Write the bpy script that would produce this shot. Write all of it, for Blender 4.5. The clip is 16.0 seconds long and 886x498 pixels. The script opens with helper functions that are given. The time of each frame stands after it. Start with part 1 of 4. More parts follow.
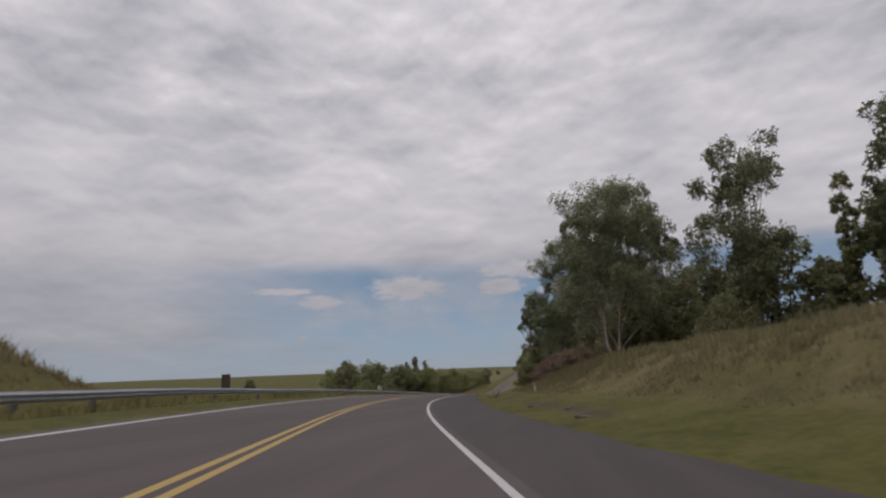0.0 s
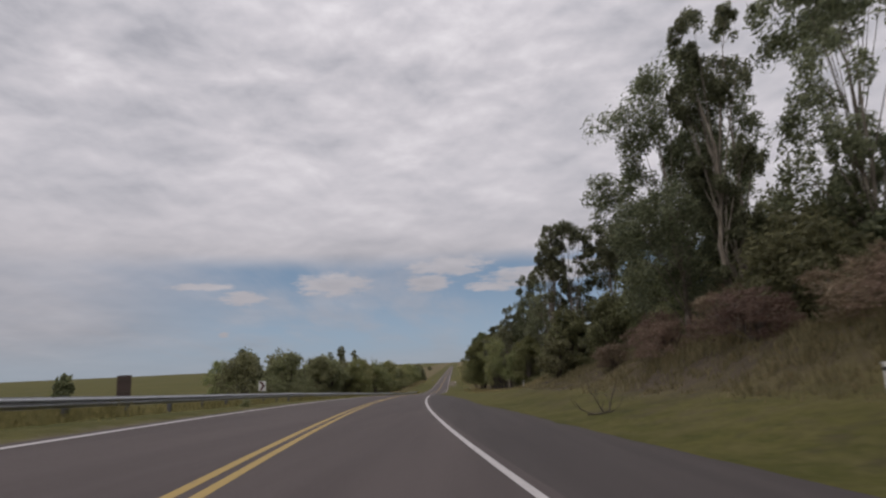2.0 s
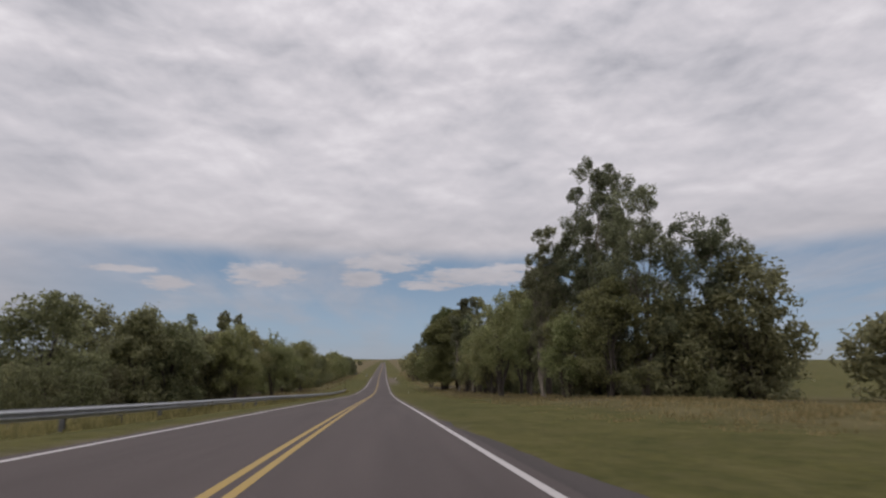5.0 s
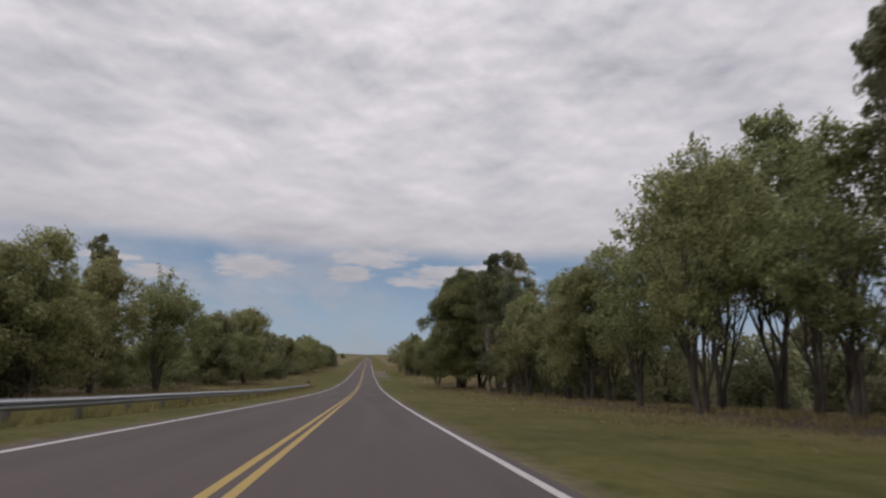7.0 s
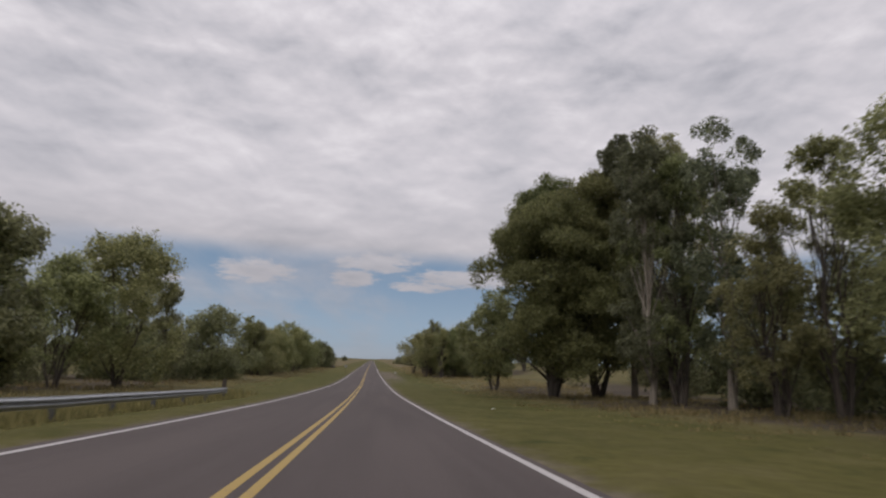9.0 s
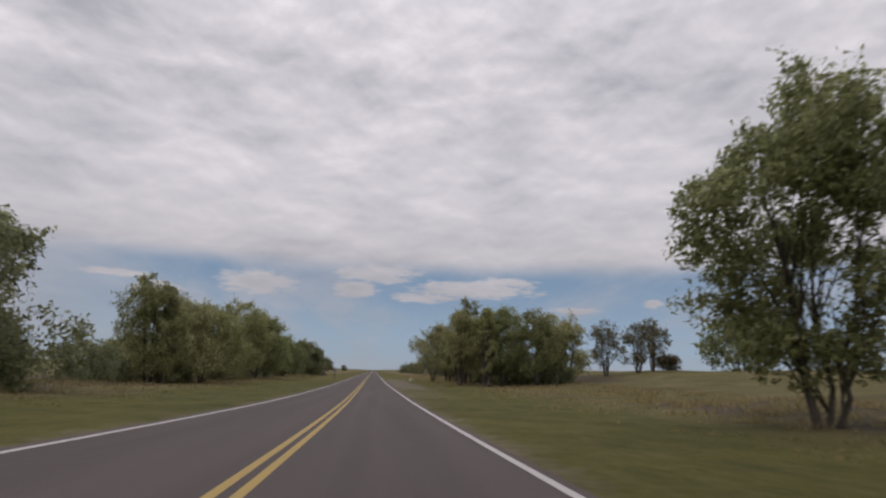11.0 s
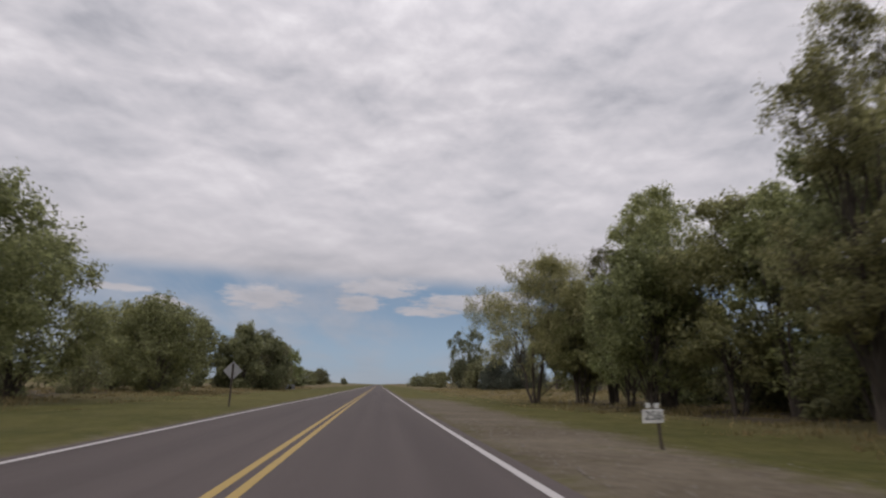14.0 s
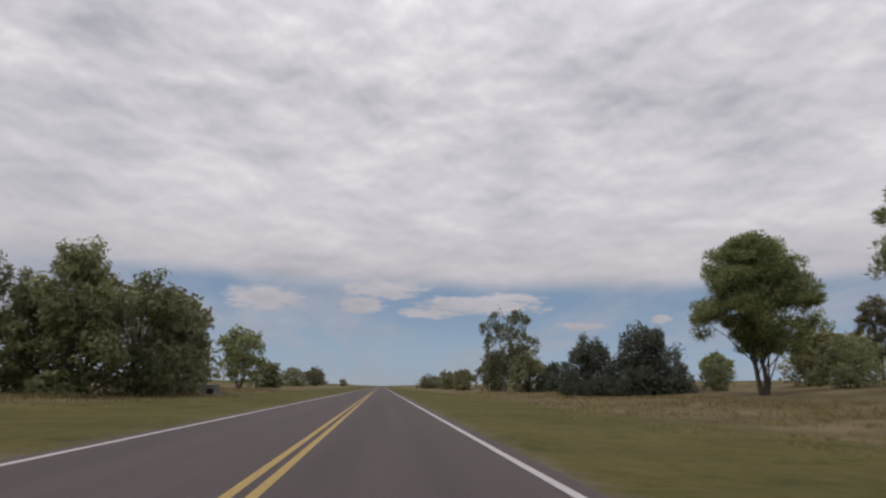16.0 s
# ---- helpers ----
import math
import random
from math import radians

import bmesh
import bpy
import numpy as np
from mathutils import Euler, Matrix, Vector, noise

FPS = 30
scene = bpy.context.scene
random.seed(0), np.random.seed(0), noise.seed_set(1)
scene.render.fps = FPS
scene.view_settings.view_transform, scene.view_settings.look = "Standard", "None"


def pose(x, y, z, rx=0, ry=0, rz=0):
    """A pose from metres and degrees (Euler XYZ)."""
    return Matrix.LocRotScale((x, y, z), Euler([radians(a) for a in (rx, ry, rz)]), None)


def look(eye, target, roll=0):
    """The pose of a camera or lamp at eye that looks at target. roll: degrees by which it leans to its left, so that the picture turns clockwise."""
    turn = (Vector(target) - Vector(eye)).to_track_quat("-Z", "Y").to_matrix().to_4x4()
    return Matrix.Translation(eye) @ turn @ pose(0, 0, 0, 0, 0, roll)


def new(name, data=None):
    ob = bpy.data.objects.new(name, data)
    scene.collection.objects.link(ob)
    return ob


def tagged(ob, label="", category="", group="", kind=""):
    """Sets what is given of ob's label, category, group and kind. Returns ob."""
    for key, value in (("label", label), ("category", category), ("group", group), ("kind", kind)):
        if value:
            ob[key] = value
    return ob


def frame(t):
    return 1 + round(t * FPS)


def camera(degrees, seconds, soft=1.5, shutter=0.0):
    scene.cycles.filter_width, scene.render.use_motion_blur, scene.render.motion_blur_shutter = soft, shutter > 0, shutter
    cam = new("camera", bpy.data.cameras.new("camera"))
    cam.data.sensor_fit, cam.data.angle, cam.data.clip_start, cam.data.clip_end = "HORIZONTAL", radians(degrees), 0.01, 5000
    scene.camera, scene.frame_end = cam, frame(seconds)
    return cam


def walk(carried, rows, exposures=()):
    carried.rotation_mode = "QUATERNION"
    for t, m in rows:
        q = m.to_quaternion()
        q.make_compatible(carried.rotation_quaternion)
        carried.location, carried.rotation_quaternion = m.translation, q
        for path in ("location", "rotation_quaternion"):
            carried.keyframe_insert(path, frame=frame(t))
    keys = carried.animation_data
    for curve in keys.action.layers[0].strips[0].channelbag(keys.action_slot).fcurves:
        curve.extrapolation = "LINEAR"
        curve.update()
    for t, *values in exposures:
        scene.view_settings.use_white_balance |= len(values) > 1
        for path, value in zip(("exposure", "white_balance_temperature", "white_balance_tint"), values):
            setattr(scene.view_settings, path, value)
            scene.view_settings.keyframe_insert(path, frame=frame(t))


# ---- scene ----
# Two-lane highway through open farmland, driven along in the right lane.
cam = camera(72.98, 16.0, soft=2.3, shutter=0.18)
PATH = [  # seconds, x, y, z, and the three angles
    (0.0, -0.01, -0.00, 0.00, 101.18, 2.19, 8.18),
    (0.5, -3.28, 13.53, -0.38, 100.94, 2.40, 6.49),
    (1.0, -6.15, 27.15, -0.80, 100.80, 2.53, 4.77),
    (1.5, -8.61, 40.85, -1.24, 100.73, 2.59, 3.04),
    (2.0, -10.65, 54.61, -1.70, 100.60, 2.55, 1.28),
    (2.5, -12.30, 68.43, -2.20, 100.40, 2.42, -0.30),
    (3.0, -13.61, 82.28, -2.74, 100.34, 2.18, -1.68),
    (3.5, -14.63, 96.16, -3.29, 100.41, 1.78, -2.95),
    (4.0, -15.39, 110.05, -3.83, 100.48, 1.22, -4.00),
    (4.5, -15.96, 123.96, -4.38, 100.45, 0.53, -4.77),
    (5.0, -16.39, 137.86, -4.96, 100.34, -0.18, -5.33),
    (5.5, -16.72, 151.77, -5.61, 100.18, -0.83, -5.79),
    (6.0, -16.93, 165.68, -6.30, 100.06, -1.33, -6.23),
    (6.5, -17.05, 179.58, -7.02, 100.06, -1.67, -6.60),
    (7.0, -17.14, 193.49, -7.74, 100.15, -1.88, -6.78),
    (7.5, -17.24, 207.39, -8.45, 100.16, -1.99, -6.77),
    (8.0, -17.34, 221.30, -9.16, 100.18, -2.03, -6.68),
    (8.5, -17.44, 235.21, -9.84, 100.37, -2.04, -6.53),
    (9.0, -17.52, 249.12, -10.48, 100.60, -2.04, -6.46),
    (9.5, -17.57, 263.03, -11.05, 100.85, -2.02, -6.47),
    (10.0, -17.61, 276.95, -11.57, 101.09, -1.96, -6.44),
    (10.5, -17.62, 290.87, -12.02, 101.33, -1.86, -6.36),
    (11.0, -17.61, 304.79, -12.41, 101.59, -1.76, -6.27),
    (11.5, -17.60, 318.71, -12.73, 101.92, -1.72, -6.24),
    (12.0, -17.61, 332.63, -12.96, 102.31, -1.75, -6.26),
    (12.5, -17.65, 346.55, -13.11, 102.65, -1.77, -6.24),
    (13.0, -17.71, 360.48, -13.18, 102.83, -1.71, -6.10),
    (13.5, -17.79, 374.40, -13.23, 102.88, -1.62, -6.00),
    (14.0, -17.89, 388.33, -13.27, 102.88, -1.55, -5.87),
    (14.5, -18.02, 402.25, -13.32, 102.86, -1.53, -5.76),
    (15.0, -18.13, 416.18, -13.35, 102.95, -1.58, -5.67),
    (15.5, -18.24, 430.10, -13.37, 103.04, -1.67, -5.66),
    (16.0, -18.33, 444.03, -13.38, 103.03, -1.70, -5.62),
]
walk(cam, [(t, pose(x, y, z, a, b, c)) for t, x, y, z, a, b, c in PATH],
     exposures=[(0.0, -0.14), (1.0, -0.12), (2.5, -0.04), (3.5, 0.0), (16.0, 0.0)])

# ---- world and sun ----
SUN_EL, SUN_AZ = radians(52), radians(215)      # height, and turn from the road's line to its right


def build_world():
    w = bpy.data.worlds.new("overcast_sky")
    scene.world = w
    w.use_nodes = True
    nt = w.node_tree
    nt.nodes.clear()
    N = nt.nodes.new
    L = nt.links.new
    out = N("ShaderNodeOutputWorld")
    bg = N("ShaderNodeBackground")
    sky = N("ShaderNodeTexSky")
    sky.sky_type = "NISHITA"
    sky.sun_disc = False
    sky.sun_elevation = SUN_EL
    sky.sun_rotation = SUN_AZ
    sky.dust_density = 0.6
    sky.air_density = 1.0
    co = N("ShaderNodeTexCoord")
    up = N("ShaderNodeVectorMath")
    up.operation = "ADD"
    L(co.outputs["Generated"], up.inputs[0])
    up.inputs[1].default_value = (0, 0, 0.22)
    L(up.outputs[0], sky.inputs[0])
    sep = N("ShaderNodeSeparateXYZ")
    L(co.outputs["Generated"], sep.inputs[0])

    def mth(op, a, b=None, c=None, clamp=False):
        n = N("ShaderNodeMath")
        n.operation = op
        n.use_clamp = clamp
        for i, v in enumerate((a, b, c)):
            if v is None:
                continue
            if isinstance(v, (int, float)):
                n.inputs[i].default_value = v
            else:
                L(v, n.inputs[i])
        return n.outputs[0]

    def ramp(v, a, b, lo=0.0, hi=1.0):
        n = N("ShaderNodeMapRange")
        n.interpolation_type = "SMOOTHSTEP"
        L(v, n.inputs[0])
        for i, k in enumerate((a, b, lo, hi)):
            n.inputs[i + 1].default_value = k
        return n.outputs[0]

    z = mth("MAXIMUM", sep.outputs[2], 0.0)
    # the cloud layer seen as a flat sheet overhead: direction divided by height
    k = mth("DIVIDE", 1.0, mth("ADD", z, 0.13))
    comb = N("ShaderNodeCombineXYZ")
    L(mth("MULTIPLY", sep.outputs[0], k), comb.inputs[0])
    L(mth("MULTIPLY", sep.outputs[1], k), comb.inputs[1])

    def cloud(scale, detail, rough, off, stretch=(1, 1, 1), dist=0.0):
        mp = N("ShaderNodeMapping")
        L(comb.outputs[0], mp.inputs[0])
        mp.inputs["Location"].default_value = off
        mp.inputs["Rotation"].default_value = (0, 0, radians(4))
        mp.inputs["Scale"].default_value = stretch
        n = N("ShaderNodeTexNoise")
        L(mp.outputs[0], n.inputs["Vector"])
        n.inputs["Scale"].default_value = scale
        n.inputs["Detail"].default_value = detail
        n.inputs["Roughness"].default_value = rough
        n.inputs["Distortion"].default_value = dist
        return n.outputs[0]

    big = cloud(1.15, 4, 0.52, (3.1, 1.7, 0), (0.7, 0.9, 1), 0.0)
    fine = cloud(3.2, 8, 0.60, (7.7, 4.2, 0), (0.55, 0.9, 1), 0.0)
    # rounded heaps of the deck's underside, even in size all over the sky
    az = mth("ARCTAN2", sep.outputs[0], sep.outputs[1])
    flat = N("ShaderNodeCombineXYZ")
    L(mth("MULTIPLY", az, 0.92), flat.inputs[0])
    L(mth("MULTIPLY", mth("POWER", z, 0.8), 2.1), flat.inputs[1])

    def heap(lift, scale, detail, seed):
        raised = N("ShaderNodeVectorMath")
        raised.operation = "ADD"
        L(flat.outputs[0], raised.inputs[0])
        raised.inputs[1].default_value = (seed, seed + lift, 0)
        n = N("ShaderNodeTexNoise")
        L(raised.outputs[0], n.inputs["Vector"])
        for key, v in (("Scale", scale), ("Detail", detail), ("Roughness", 0.53), ("Distortion", 0.2)):
            n.inputs[key].default_value = v
        return n.outputs[0]

    heaps_small = heap(0.0, 8.0, 7, 0.0)
    heaps_large = heap(0.0, 4.2, 5, 3.7)
    # each heap is brighter along its upper rim than underneath
    rim = mth("SUBTRACT", heap(0.0, 8.0, 4, 0.0), heap(0.022, 8.0, 4, 0.0))
    tone = mth("ADD", mth("MULTIPLY", big, 0.24), mth("MULTIPLY", fine, 0.10))
    tone = mth("ADD", tone, mth("ADD", mth("MULTIPLY", heaps_small, 0.36), mth("MULTIPLY", heaps_large, 0.30)))
    tone = mth("ADD", tone, mth("MULTIPLY", rim, 0.24))
    # darker folds of the cloud deck: turn, height, half width, half height, depth
    for a0, h0, wide, high in (
            (-0.780, 0.414, 0.192, 0.071), (-0.221, 0.379, 0.068, 0.038), (0.331, 0.445, 0.136, 0.047),
            (-0.250, 0.387, 0.068, 0.042), (0.390, 0.473, 0.068, 0.038), (-0.562, 0.470, 0.181, 0.038),
            (-0.423, 0.373, 0.045, 0.019)):
        da = mth("DIVIDE", mth("SUBTRACT", az, a0), wide)
        dh = mth("DIVIDE", mth("SUBTRACT", sep.outputs[2], h0), high)
        d2 = mth("ADD", mth("MULTIPLY", da, da), mth("MULTIPLY", dh, dh))
        fold = ramp(mth("ADD", d2, mth("MULTIPLY", mth("SUBTRACT", fine, 0.5), 4.0)), -0.6, 2.4, 0.034, 0.0)
        tone = mth("SUBTRACT", tone, fold)
    # the deck is seen at a slant low down, where its relief closes up
    tone = mth("MULTIPLY_ADD", mth("SUBTRACT", tone, 0.5), ramp(z, 0.12, 0.45, 0.55, 0.92), 0.5)
    # cover: closed above, open in a belt low over the horizon
    belt = mth("MULTIPLY", ramp(z, -0.005, 0.03), ramp(z, 0.150, 0.185, 1.0, 0.0))
    left = ramp(sep.outputs[0], -0.60, -0.25, 0.20, 1.0)
    belt = mth("MULTIPLY", belt, left)
    puff = cloud(1.4, 7, 0.6, (4.3, 2.8, 0), (1, 0.30, 1), 0.2)
    openness = mth("MULTIPLY", belt, ramp(puff, 0.40, 0.68, 1.0, 0.5))
    # small bright clouds inside the blue belt: turn from the road's line, height, half width, half height
    ragged = cloud(9.0, 6, 0.62, (2.2, 5.1, 0), (1, 1, 1), 0.0)
    heaps = None
    for a0, h0, wide, high in (
            (-0.198, 0.131, 0.064, 0.021), (-0.005, 0.156, 0.073, 0.019), (0.157, 0.135, 0.114, 0.017),
            (0.072, 0.119, 0.062, 0.009), (0.323, 0.103, 0.042, 0.007), (0.444, 0.114, 0.017, 0.008),
            (-0.341, 0.111, 0.037, 0.012), (-0.401, 0.129, 0.052, 0.006), (-0.368, 0.055, 0.009, 0.005),
            (-0.041, 0.129, 0.042, 0.017), (0.204, 0.147, 0.062, 0.009)):
        da = mth("DIVIDE", mth("SUBTRACT", az, a0), wide)
        dh = mth("DIVIDE", mth("SUBTRACT", sep.outputs[2], h0), high)
        d2 = mth("ADD", mth("MULTIPLY", da, da), mth("MULTIPLY", dh, dh))
        one = ramp(mth("ADD", d2, mth("MULTIPLY", mth("SUBTRACT", ragged, 0.5), 3.0)), 0.2, 1.2, 1.0, 0.0)
        heaps = one if heaps is None else mth("MAXIMUM", heaps, one)
    openness = mth("MULTIPLY", openness, mth("SUBTRACT", 1.0, mth("MULTIPLY", heaps, 0.95)))
    low = mth("MULTIPLY", ramp(z, 0.0, 0.07, 1.0, 0.0), 0.7)
    ccol = N("ShaderNodeValToRGB")
    L(tone, ccol.inputs[0])
    e = ccol.color_ramp.elements
    e[0].position, e[0].color = 0.33, (0.37, 0.372, 0.42, 1)
    e[1].position, e[1].color = 0.63, (0.80, 0.768, 0.805, 1)
    m = e.new(0.44)
    m.color = (0.53, 0.517, 0.563, 1)
    m = e.new(0.53)
    m.color = (0.645, 0.617, 0.66, 1)
    # overcast sky is brightest overhead
    gain = mth("ADD", ramp(z, 0.0, 0.32, 0.60, 1.0), ramp(z, 0.45, 0.95, 0.0, 0.8))
    cmul = N("ShaderNodeVectorMath")
    cmul.operation = "SCALE"
    L(ccol.outputs[0], cmul.inputs[0])
    L(gain, cmul.inputs["Scale"])
    smul = N("ShaderNodeVectorMath")
    smul.operation = "SCALE"
    L(sky.outputs[0], smul.inputs[0])
    smul.inputs["Scale"].default_value = 0.10
    mix = N("ShaderNodeMix")
    mix.data_type = "RGBA"
    L(openness, mix.inputs["Factor"])
    L(cmul.outputs[0], mix.inputs["A"])
    veil = N("ShaderNodeMix")
    veil.data_type = "RGBA"
    veil.inputs["Factor"].default_value = 0.7
    L(smul.outputs[0], veil.inputs["A"])
    blue = N("ShaderNodeMix")
    blue.data_type = "RGBA"
    L(ramp(z, 0.04, 0.15), blue.inputs["Factor"])
    blue.inputs["A"].default_value = (0.33, 0.41, 0.49, 1)
    blue.inputs["B"].default_value = (0.225, 0.315, 0.43, 1)
    L(blue.outputs["Result"], veil.inputs["B"])
    L(veil.outputs["Result"], mix.inputs["B"])
    # pale haze towards the horizon
    hz = N("ShaderNodeMix")
    hz.data_type = "RGBA"
    L(low, hz.inputs["Factor"])
    L(mix.outputs["Result"], hz.inputs["A"])
    hz.inputs["B"].default_value = (0.315, 0.375, 0.445, 1)
    L(hz.outputs["Result"], bg.inputs[0])
    bg.inputs[1].default_value = 1.0
    L(bg.outputs[0], out.inputs[0])


build_world()
sun = new("sun", bpy.data.lights.new("sun", "SUN"))
sun.data.energy = 0.8
sun.data.angle = radians(18)
sun.data.color = (1.0, 0.95, 0.88)
sun.matrix_world = look((0, 0, 0), (-math.sin(SUN_AZ) * math.cos(SUN_EL), -math.cos(SUN_AZ) * math.cos(SUN_EL), -math.sin(SUN_EL)))


# ---- materials ----
def mat(name, rough=0.8, metal=0.0):
    m = bpy.data.materials.new(name)
    m.use_nodes = True
    b = m.node_tree.nodes["Principled BSDF"]
    b.inputs["Roughness"].default_value = rough
    b.inputs["Metallic"].default_value = metal
    return m, m.node_tree, b


def tex_noise(nt, scale, detail=4, rough=0.55, coord="Object", stretch=None):
    co = nt.nodes.new("ShaderNodeTexCoord")
    n = nt.nodes.new("ShaderNodeTexNoise")
    src = co.outputs[coord]
    if stretch:
        mp = nt.nodes.new("ShaderNodeMapping")
        mp.inputs["Scale"].default_value = stretch
        nt.links.new(src, mp.inputs[0])
        src = mp.outputs[0]
    nt.links.new(src, n.inputs["Vector"])
    n.inputs["Scale"].default_value = scale
    n.inputs["Detail"].default_value = detail
    n.inputs["Roughness"].default_value = rough
    return n.outputs[0]


def ramp_of(nt, fac, stops):
    r = nt.nodes.new("ShaderNodeValToRGB")
    nt.links.new(fac, r.inputs[0])
    e = r.color_ramp.elements
    e[0].position, e[0].color = stops[0][0], (*stops[0][1], 1)
    e[1].position, e[1].color = stops[-1][0], (*stops[-1][1], 1)
    for p, c in stops[1:-1]:
        k = e.new(p)
        k.color = (*c, 1)
    return r.outputs[0]


def mix_rgb(nt, fac, a, b, mode="MIX"):
    n = nt.nodes.new("ShaderNodeMix")
    n.data_type = "RGBA"
    n.blend_type = mode
    for key, v in (("Factor", fac), ("A", a), ("B", b)):
        s = n.inputs[key]
        if isinstance(v, (int, float)):
            s.default_value = v
        elif isinstance(v, tuple):
            s.default_value = (*v, 1)
        else:
            nt.links.new(v, s)
    return n.outputs["Result"]


def bump(nt, b, height, strength, dist):
    n = nt.nodes.new("ShaderNodeBump")
    n.inputs["Strength"].default_value = strength
    n.inputs["Distance"].default_value = dist
    nt.links.new(height, n.inputs["Height"])
    nt.links.new(n.outputs[0], b.inputs["Normal"])


def asphalt_material(name, dark, light, rough):
    m, nt, b = mat(name, rough)
    grain = tex_noise(nt, 60, 3, 0.7)
    patch = tex_noise(nt, 0.35, 5, 0.6, stretch=(1, 0.12, 1))
    lane = tex_noise(nt, 1.3, 3, 0.5, stretch=(1, 0.02, 1))
    c = ramp_of(nt, patch, [(0.3, dark), (0.7, light)])
    c = mix_rgb(nt, 0.48, c, ramp_of(nt, lane, [(0.35, tuple(v * 0.7 for v in dark)), (0.65, tuple(v * 1.15 for v in light))]))
    c = mix_rgb(nt, 0.5, c, ramp_of(nt, grain, [(0.3, tuple(v * 0.6 for v in dark)), (0.7, tuple(v * 1.4 for v in light))]))
    nt.links.new(c, b.inputs["Base Color"])
    b.inputs["Specular IOR Level"].default_value = 0.3
    bump(nt, b, grain, 0.4, 0.01)
    return m


ASPHALT = asphalt_material("asphalt", (0.056, 0.0452, 0.0432), (0.092, 0.0740, 0.0700), 0.9)
SHOULDER = asphalt_material("old_asphalt", (0.043, 0.036, 0.035), (0.066, 0.055, 0.052), 0.92)


def paint_material(name, col):
    m, nt, b = mat(name, 0.7)
    wear = tex_noise(nt, 9, 6, 0.7)
    c = ramp_of(nt, wear, [(0.30, (0.12, 0.105, 0.10)), (0.42, col)])
    nt.links.new(c, b.inputs["Base Color"])
    return m


WHITE_PAINT = paint_material("white_road_paint", (0.43, 0.405, 0.395))
YELLOW_PAINT = paint_material("yellow_road_paint", (0.335, 0.228, 0.058))


def ground_material():
    m, nt, b = mat("grassland", 0.95)
    at = nt.nodes.new("ShaderNodeAttribute")
    at.attribute_name = "cover"
    sp = nt.nodes.new("ShaderNodeSeparateColor")
    nt.links.new(at.outputs["Color"], sp.inputs[0])
    fine = tex_noise(nt, 3.5, 6, 0.7)
    mid = tex_noise(nt, 0.22, 5, 0.6)
    wide = tex_noise(nt, 0.015, 4, 0.5)
    green = ramp_of(nt, mid, [(0.34, (0.050, 0.051, 0.014)), (0.52, (0.084, 0.077, 0.024)), (0.66, (0.108, 0.096, 0.032))])
    green = mix_rgb(nt, 0.45, green, ramp_of(nt, wide, [(0.35, (0.060, 0.067, 0.019)), (0.65, (0.108, 0.097, 0.032))]))
    # worn and yellowed patches a stride across
    patch = tex_noise(nt, 0.9, 5, 0.65, stretch=(1, 0.6, 1))
    green = mix_rgb(nt, ramp_of(nt, patch, [(0.46, (0, 0, 0)), (0.66, (0.5, 0.5, 0.5))]), green, (0.120, 0.104, 0.046))
    green = mix_rgb(nt, ramp_of(nt, patch, [(0.30, (0.6, 0.6, 0.6)), (0.44, (0, 0, 0))]), green, (0.040, 0.047, 0.014))
    dry = ramp_of(nt, mid, [(0.3, (0.080, 0.064, 0.035)), (0.5, (0.130, 0.104, 0.056)), (0.7, (0.190, 0.152, 0.086))])
    sand = ramp_of(nt, mid, [(0.3, (0.10, 0.082, 0.058)), (0.7, (0.165, 0.138, 0.104))])
    c = mix_rgb(nt, sp.outputs[0], green, dry)
    litter = ramp_of(nt, mid, [(0.3, (0.050, 0.040, 0.030)), (0.7, (0.092, 0.074, 0.052))])
    # ragged borders where one cover meets the next
    torn = tex_noise(nt, 1.1, 5, 0.65)

    def ragged(cover):
        add = nt.nodes.new("ShaderNodeMath")
        add.operation = "MULTIPLY_ADD"
        nt.links.new(torn, add.inputs[0])
        add.inputs[1].default_value = 1.1
        nt.links.new(cover, add.inputs[2])
        sharp = nt.nodes.new("ShaderNodeMapRange")
        nt.links.new(add.outputs[0], sharp.inputs[0])
        sharp.inputs[1].default_value, sharp.inputs[2].default_value = 0.78, 1.22
        return sharp.outputs[0]

    c = mix_rgb(nt, ragged(sp.outputs[2]), c, litter)
    c = mix_rgb(nt, ragged(sp.outputs[1]), c, sand)
    c = mix_rgb(nt, 0.55, c, ramp_of(nt, fine, [(0.25, (0.25, 0.25, 0.25)), (0.75, (0.78, 0.78, 0.78))]), "OVERLAY")
    nt.links.new(c, b.inputs["Base Color"])
    b.inputs["Specular IOR Level"].default_value = 0.1
    bump(nt, b, fine, 0.8, 0.12)
    return m


GROUND = ground_material()


